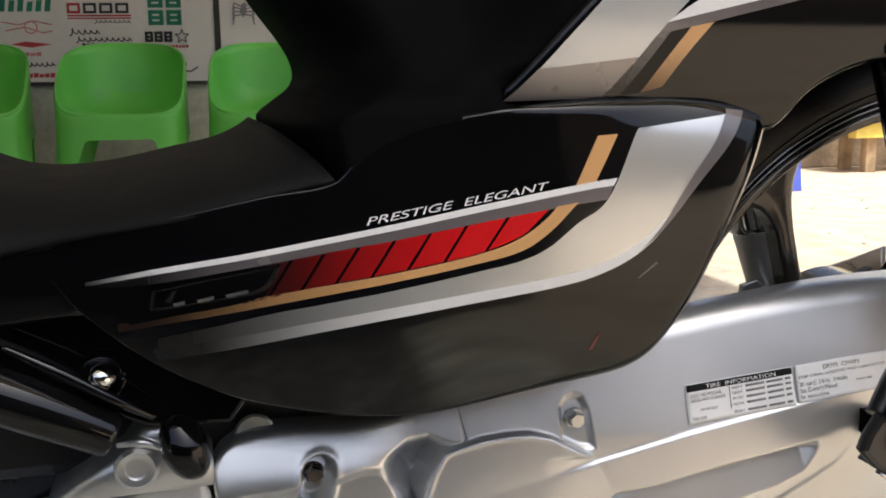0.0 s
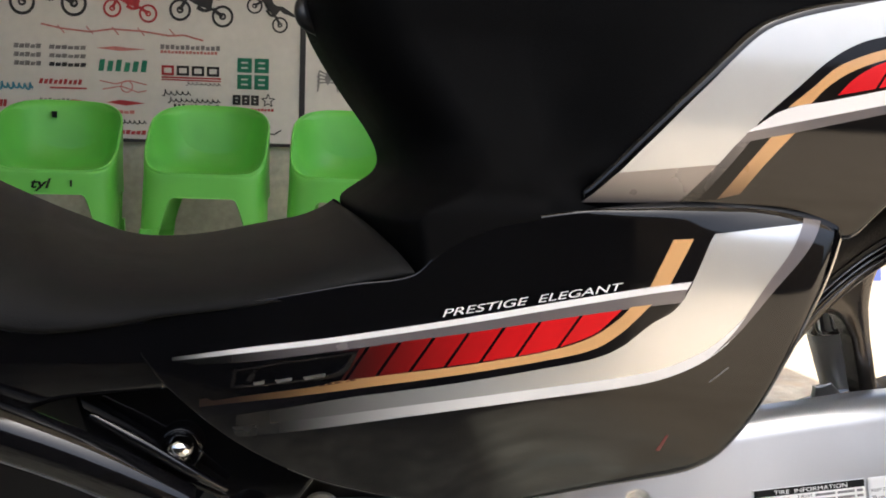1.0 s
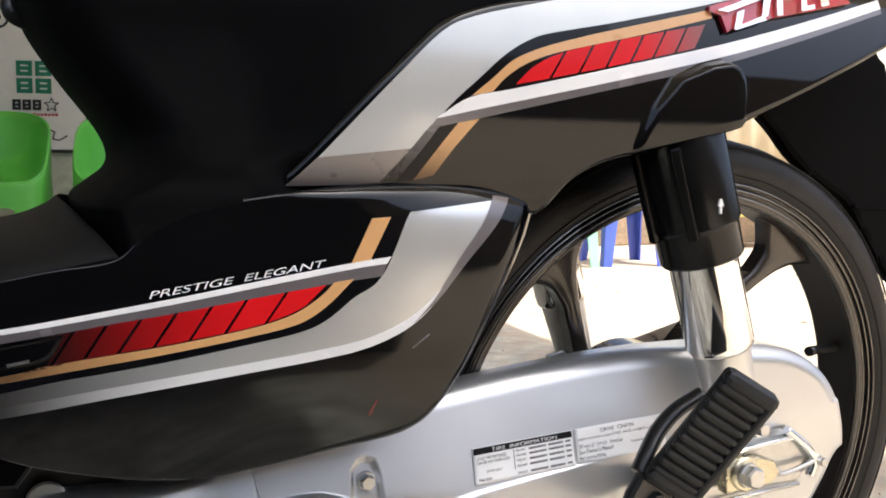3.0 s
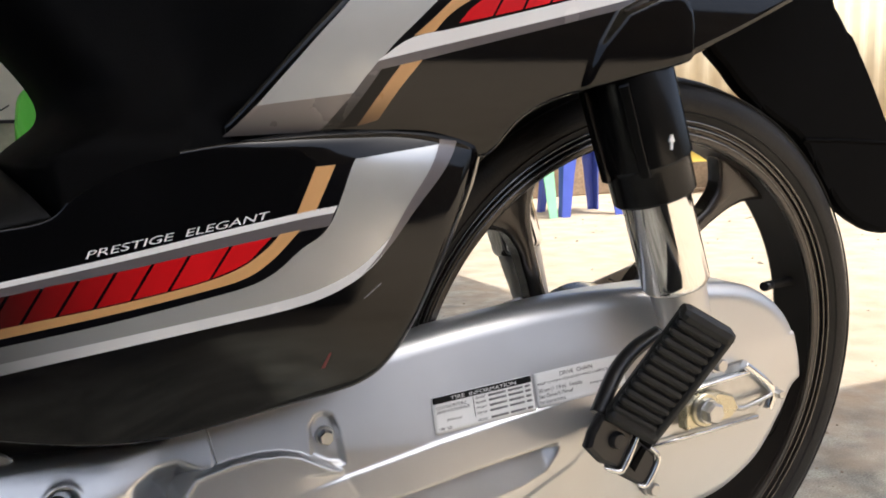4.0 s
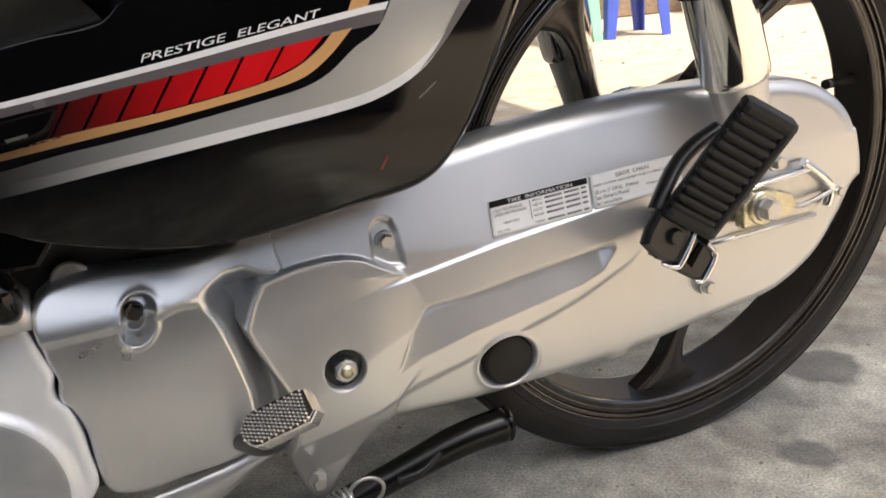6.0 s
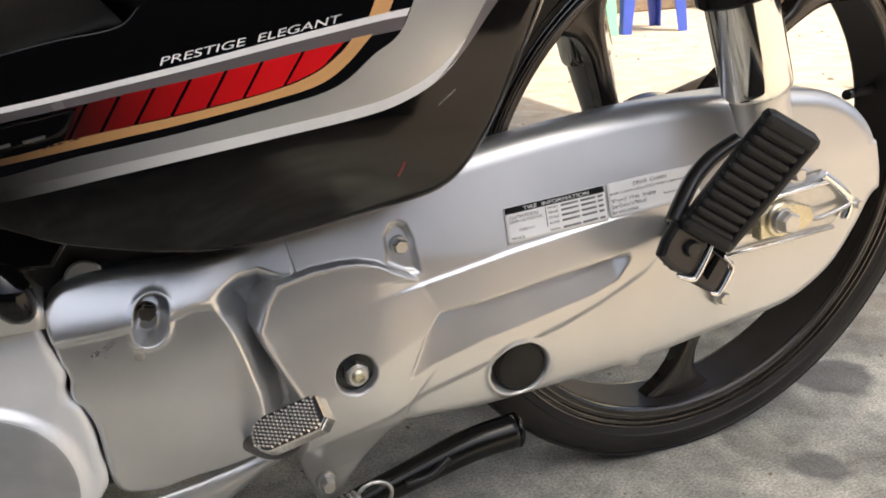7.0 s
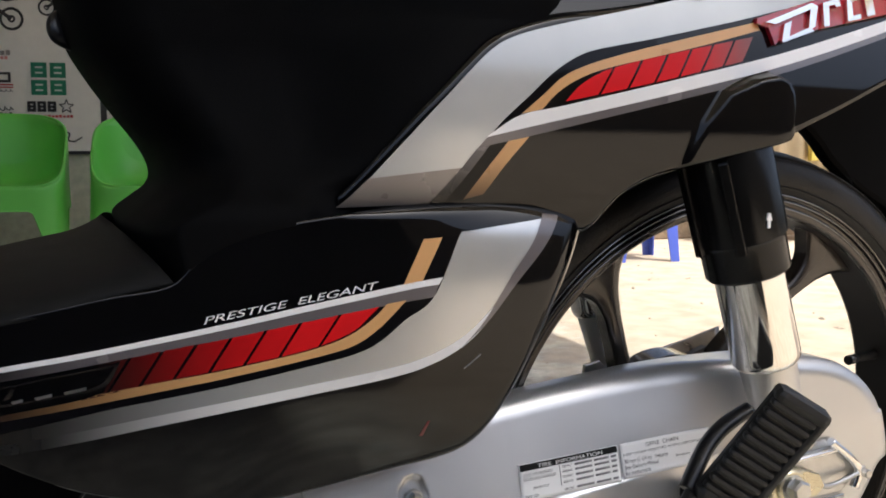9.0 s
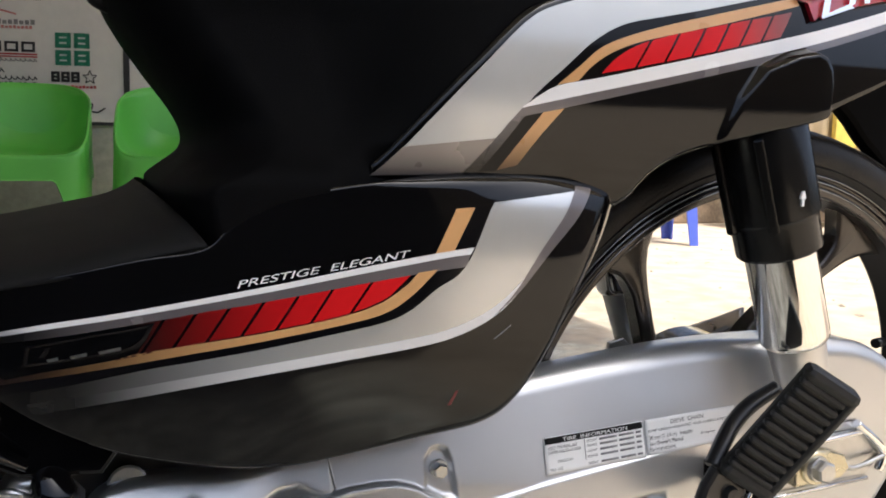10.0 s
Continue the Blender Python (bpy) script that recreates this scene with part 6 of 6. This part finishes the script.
chair.matrix_basis = chair_pose(-0.642, 2.50, 9)
c1 = copy_thing(chair, chair_pose(-1.035, 2.47, 15))
c1["label"] = "bright green plastic tub chair with black pen marks on the skirt"
copy_thing(chair, chair_pose(-0.258, 2.52, 5))
lettering("tyl", 0.050, 0.034, lambda a, b: (a - 0.046, -0.0165 + (0.43 - b) * 0.0, b + 0.398), INK, c1, name="pen_lettering", shear=0.25, heavy=0.02)
box("pen_mark", (0.050, -0.018, 0.412), (0.054, -0.006, 0.428), INK, c1, bevel=0)
box("pen_mark", (-0.044, 0.36, 0.598), (-0.032, 0.392, 0.616), INK, c1, bevel=0)


# ---- banner on the back wall ----
def make_banner():
    bn = empty("wall_banner", "white vinyl banner printed with small coloured marks and motorcycles", "banner")
    D = 3.37
    wall_box("sheet", -2.6, -0.527, D - 0.004, D + 0.006, 0.545, 2.3, BANNER, bn)
    wall_box("sheet", -0.507, 0.80, D - 0.004, D + 0.006, 0.545, 2.3, BANNER, bn)
    wall_box("seam_strip", -0.527, -0.507, D - 0.007, D + 0.006, 0.535, 2.3, P_BLACK, bn)
    wall_box("bottom_strip", -2.6, 0.80, D - 0.006, D + 0.006, 0.533, 0.5445, P_BLACK, bn)
    S = D / 3.35
    def bar(u0, u1, z0, z1, mat, slant=0.0, lift=0.0):
        bm = bmesh.new()
        pts = [(u0, z0), (u1, z0), (u1 + slant, z1), (u0 + slant, z1)]
        a = [bm.verts.new(wall_point(u * S, D - 0.0062 - lift, z)) for u, z in pts]
        b = [bm.verts.new(wall_point(u * S, D - 0.003, z)) for u, z in pts]
        bm.faces.new(a), bm.faces.new(b[::-1])
        for i in range(4):
            bm.faces.new((a[i], a[(i + 1) % 4], b[(i + 1) % 4], b[i]))
        part("printed_mark", bm, mat, bn)
    def row(u0, u1, z0, z1, k, mat, slant=0.004, fill=0.72):
        w = (u1 - u0) / k
        for i in range(k):
            h = 1.0 if i in (0, k - 1) else 0.78 + 0.22 * ((i * 7) % 3) / 2
            bar(u0 + i * w, u0 + (i + fill) * w, z0, z0 + (z1 - z0) * h, mat, slant)
    def hollow(u0, u1, z0, z1, mat, t=0.006):
        bar(u0, u1, z1 - t, z1, mat), bar(u0, u1, z0, z0 + t, mat)
        bar(u0, u0 + t, z0, z1, mat), bar(u1 - t, u1, z0, z1, mat)
    def ring(u, z, r0, r1, mat, n=28):
        bm = bmesh.new()
        lo, hi = [], []
        for i in range(n):
            a = 2 * math.pi * i / n
            lo.append(bm.verts.new(wall_point((u + r0 * math.cos(a)) * S, D - 0.0062, z + r0 * math.sin(a))))
            hi.append(bm.verts.new(wall_point((u + r1 * math.cos(a)) * S, D - 0.0062, z + r1 * math.sin(a))))
        for i in range(n):
            j = (i + 1) % n
            bm.faces.new((lo[i], lo[j], hi[j], hi[i]))
        part("printed_ring", bm, mat, bn)
    def line(pts, w, mat):
        for (a, b), (c, d) in zip(pts, pts[1:]):
            bm = bmesh.new()
            L = math.hypot(c - a, d - b)
            nx, nz = -(d - b) / L * w / 2, (c - a) / L * w / 2
            vs = [bm.verts.new(wall_point(u * S, D - 0.0064, z)) for u, z in ((a - nx, b - nz), (c - nx, d - nz), (c + nx, d + nz), (a + nx, b + nz))]
            bm.faces.new(vs)
            part("printed_line", bm, mat, bn)
    def blob(pts, mat):
        bm = bmesh.new()
        bm.faces.new([bm.verts.new(wall_point(u * S, D - 0.0060, z)) for u, z in pts])
        part("printed_shape", bm, mat, bn)
    def bike_print(u, z, s, mat, tilt=0.0):
        def P(a, b):
            return (u + s * (a * math.cos(tilt) - b * math.sin(tilt)), z + s * (a * math.sin(tilt) + b * math.cos(tilt)))
        for a in (-0.42, 0.42):
            cu, cz = P(a, 0)
            ring(cu, cz, s * 0.165, s * 0.215, mat)
            ring(cu, cz, s * 0.03, s * 0.07, mat)
        blob([P(-0.30, 0.22), P(-0.05, 0.12), P(0.18, 0.10), P(0.20, 0.34), P(-0.05, 0.36), P(-0.22, 0.46), P(-0.36, 0.44)], mat)
        blob([P(0.02, 0.34), P(0.30, 0.30), P(0.62, 0.40), P(0.60, 0.46), P(0.20, 0.44)], mat)
        line([P(0.42, 0), P(0.20, 0.12), P(0.05, 0.05), P(-0.10, 0.10)], s * 0.07, mat)
        line([P(-0.42, 0), P(-0.28, 0.36), P(-0.24, 0.62)], s * 0.07, mat)
        line([P(-0.58, 0.30), P(-0.40, 0.33), P(-0.22, 0.36)], s * 0.05, mat)
    def scribble(u0, u1, z0, z1, k, w, mat, lead=1.5):
        """A word in script as one wavy stroke with a taller first loop."""
        pts = []
        for i in range(k * 6 + 1):
            a = i / 6
            h = lead if a < 1 else 1.0 + 0.35 * ((int(a) * 5) % 3 == 1)
            pts.append((u0 + (u1 - u0) * i / (k * 6) + 0.004 * math.sin(2 * math.pi * a), (z0 + z1) / 2 + (z1 - z0) / 2 * h * math.cos(2 * math.pi * a + 2.6)))
        line(pts, w, mat)
    # motorcycles
    bike_print(-1.405, 1.010, 0.215, P_BLACK)
    bike_print(-1.118, 0.990, 0.150, P_RED, -0.12)
    bike_print(-0.870, 0.990, 0.178, P_BLACK, -0.12)
    bike_print(-0.640, 0.990, 0.130, P_BLACK, -0.62)
    # a long barbed line
    line([(-1.43, 0.936), (-1.36, 0.922), (-1.26, 0.913), (-1.18, 0.925), (-1.08, 0.921), (-0.98, 0.908), (-0.93, 0.912), (-0.862, 0.895)], 0.006, P_PINK)
    for u in (-1.36, -1.26, -1.17, -1.08, -0.97):
        line([(u - 0.012, 0.932), (u + 0.012, 0.906)], 0.004, P_PINK)
    # rows of marks
    row(-1.012, -0.80, 0.862, 0.878, 12, P_GREY, 0.0)
    row(-1.012, -0.81, 0.848, 0.858, 16, P_PINK, 0.0)
    row(-1.230, -1.052, 0.779, 0.820, 6, P_GREEN, 0.006, 0.6)
    for k in range(4):
        u0 = -1.008 + k * 0.053
        hollow(u0, u0 + 0.043, 0.772, 0.806, P_BLACK if k != 0 else P_RED, 0.008)
    bar(-1.008, -0.799, 0.762, 0.767, P_RED), bar(-1.008, -0.799, 0.754, 0.758, P_RED)
    scribble(-0.922, -0.80, 0.741, 0.750, 8, 0.0032, P_GREY, 1.7)
    for k in range(2):
        for r in range(2):
            u0, z0 = -0.742 + k * 0.060, 0.732 + r * 0.058
            hollow(u0, u0 + 0.050, z0, z0 + 0.050, P_GREEN, 0.013)
            bar(u0 + 0.006, u0 + 0.040, z0 + 0.019, z0 + 0.031, P_GREEN)
    for k in range(3):
        u0 = -0.757 + k * 0.032
        hollow(u0, u0 + 0.027, 0.676, 0.711, P_BLACK, 0.009)
        bar(u0, u0 + 0.027, 0.689, 0.697, P_BLACK)
    st = [(-0.633 + (0.024 if i % 2 == 0 else 0.010) * math.sin(i * math.pi / 5), 0.694 + (0.024 if i % 2 == 0 else 0.010) * math.cos(i * math.pi / 5)) for i in range(11)]
    line(st, 0.0035, P_BLACK)
    row(-0.752, -0.610, 0.657, 0.666, 12, P_RED, 0.0)
    scribble(-1.005, -0.905, 0.704, 0.718, 5, 0.0040, P_BLACK, 1.9)
    scribble(-0.985, -0.800, 0.680, 0.692, 10, 0.0038, P_BLACK, 1.9)
    row(-0.965, -0.80, 0.662, 0.673, 11, P_BLACK, 0.0, 0.6)
    ring(-1.130, 0.727, 0.018, 0.022, P_PINK)
    line([(-1.225, 0.745), (-1.17, 0.735), (-1.12, 0.748), (-1.06, 0.735)], 0.004, P_PINK)
    line([(-1.215, 0.715), (-1.15, 0.728), (-1.09, 0.708), (-1.06, 0.715)], 0.004, P_PINK)
    row(-1.439, -1.285, 0.728, 0.746, 9, P_RED, 0.005, 0.6)
    bar(-1.40, -1.271, 0.712, 0.718, P_RED)
    scribble(-1.579, -1.46, 0.708, 0.728, 6, 0.0070, P_BLUE, 1.6)
    for (a, b, c, d) in ((-1.36, -1.237, 0.659, 0.676), (-1.201, -1.065, 0.660, 0.680), (-1.24, -1.062, 0.850, 0.866)):
        blob([(a, (c + d) / 2), ((a + b) / 2 - 0.02, d), ((a + b) / 2 + 0.02, d - 0.004), (b, (c + d) / 2), ((a + b) / 2, c)], P_RED if c < 0.8 else P_PINK)
    for k in range(3):
        z0 = 0.790 + 0.030 * k
        row(-1.527, -1.430, z0, z0 + 0.016, 5, P_GREY, 0.003, 0.8)
        row(-1.403, -1.272, z0, z0 + 0.014, 6, P_GREY if k else P_BLACK, 0.003, 0.8)
    scribble(-1.181, -1.060, 0.598, 0.610, 7, 0.0042, P_BLACK, 1.7)
    row(-1.171, -1.061, 0.560, 0.575, 6, P_RED, 0.003, 0.8)
    row(-1.44, -1.33, 0.662, 0.678, 7, P_GREY, 0.004, 0.6)
    row(-1.20, -1.10, 0.632, 0.644, 5, P_PINK, 0.0, 0.85)
    line([(-0.655, 0.590), (-0.64, 0.610), (-0.625, 0.604), (-0.632, 0.580), (-0.610, 0.576), (-0.585, 0.592)], 0.005, P_BLACK)
    row(-1.58, -1.552, 0.643, 0.668, 2, P_RED)
    # an eight-legged emblem on the second sheet
    blob([(-0.430, 0.80), (-0.415, 0.81), (-0.412, 0.775), (-0.424, 0.755), (-0.436, 0.775)], P_GREY)
    for k in range(4):
        for sg in (-1, 1):
            line([(-0.424, 0.79 - 0.008 * k), (-0.424 + sg * 0.030, 0.805 - 0.014 * k), (-0.424 + sg * 0.036, 0.780 - 0.016 * k)], 0.005, P_GREY)
    row(-0.47, -0.30, 0.622, 0.636, 8, P_GREY, 0.0, 0.7)


make_banner()


# ---- yard ----
def make_stool(x, y, turn, size=0.36, height=0.45):
    st = empty("plastic_stool", "blue plastic stool standing on the sunlit earth", "stool", "stools in the yard")
    bm = bmesh.new()
    bmesh.ops.create_cube(bm, size=1.0, matrix=Matrix.Diagonal((size * 0.86, size * 0.86, 0.03, 1)))
    bmesh.ops.bevel(bm, geom=bm.edges[:], offset=0.012, segments=3, affect="EDGES")
    bm.transform(Matrix.Translation((0, 0, height - 0.015)))
    part("seat", bm, BLUE, st)
    h = size / 2
    for sx in (-1, 1):
        for sy in (-1, 1):
            bm = bmesh.new()
            prev = None
            for t in (0, 0.15, 0.5, 1.0):
                z = (height - 0.028) * (1 - t)
                c = h * (0.84 + 0.16 * t)
                w = 0.085 - 0.050 * t if t < 0.2 else 0.075 - 0.030 * t
                ring = [bm.verts.new((sx * c, sy * c, z)), bm.verts.new((sx * (c - w), sy * c, z)), bm.verts.new((sx * (c - w), sy * (c - 0.008), z)), bm.verts.new((sx * (c - 0.008), sy * (c - 0.008), z)), bm.verts.new((sx * (c - 0.008), sy * (c - w), z)), bm.verts.new((sx * c, sy * (c - w), z))]
                if prev:
                    for i in range(6):
                        bm.faces.new((prev[i], prev[(i + 1) % 6], ring[(i + 1) % 6], ring[i]))
                else:
                    bm.faces.new(ring)
                prev = ring
            bm.faces.new(prev[::-1])
            part("leg", bm, BLUE, st)
    st.matrix_basis = pose(x, y, 0, 0, 0, turn)
    return st


make_stool(2.17, 3.46, -8, 0.34)
make_stool(1.74, 3.98, -6)


def make_green_stool():
    st = make_stool(1.80, 3.46, 0, 0.30, 0.45)
    st["label"] = "mint green plastic stool beside the blue ones"
    for o in st.children:
        o.data.materials.clear()
        o.data.materials.append(MINT)


make_green_stool()


def make_bench():
    b = empty("timber_bench", "low bench with a yellow painted board on timber legs", "bench")
    box("board", (3.15, 3.95, 0.20), (5.2, 4.02, 0.285), YELLOW, b, bevel=0.005)
    box("top", (3.10, 3.93, 0.285), (5.25, 4.25, 0.32), TIMBER, b, bevel=0.005)
    for x in (3.25, 5.05):
        for y in (3.98, 4.18):
            box("leg", (x, y, 0), (x + 0.07, y + 0.05, 0.285), TIMBER, b, bevel=0.004)


make_bench()
tagged(box("yellow_panel", (4.17, 4.40, 0.50), (4.75, 4.443, 0.80), YELLOW, bevel=0.004), "yellow painted board fixed on the cream fence", "board")


def make_pebbles():
    """Scattered grit and small stones on the floor and out in the yard."""
    rng = np.random.default_rng(5)
    verts, faces = [], []
    base = np.array([(1, 0, 0), (-1, 0, 0), (0, 1, 0), (0, -1, 0), (0, 0, 1), (0, 0, -0.4)])
    tri = [(0, 2, 4), (2, 1, 4), (1, 3, 4), (3, 0, 4), (2, 0, 5), (1, 2, 5), (3, 1, 5), (0, 3, 5)]
    for k in range(900):
        near = k < 420
        x, y = (rng.uniform(-0.35, 0.75), rng.uniform(-0.35, 0.75)) if near else (rng.uniform(0.4, 3.6), rng.uniform(0.3, 4.2))
        r = (0.0012 + 0.0035 * rng.random() ** 3) if near else (0.0025 + 0.009 * rng.random() ** 4)
        a = rng.uniform(0, 6.3)
        rot = np.array([[math.cos(a), -math.sin(a), 0], [math.sin(a), math.cos(a), 0], [0, 0, 1]])
        v = (base * rng.uniform(0.6, 1.3, (6, 1)) * np.array([r * rng.uniform(1, 1.8), r, r * 0.7])) @ rot.T + np.array([x, y, r * 0.15])
        o = len(verts)
        verts.extend(v)
        faces.extend(tuple(i + o for i in f) for f in tri)
    ob = mesh("pebbles", verts, faces, material("grey_brown_stone", (0.27, 0.22, 0.165), 0.9, vary=0.5, vscale=25.0), smooth=False)
    tagged(ob, "small grey-brown stones and grit scattered over the ground", "pebbles", kind="stuff")


make_pebbles()
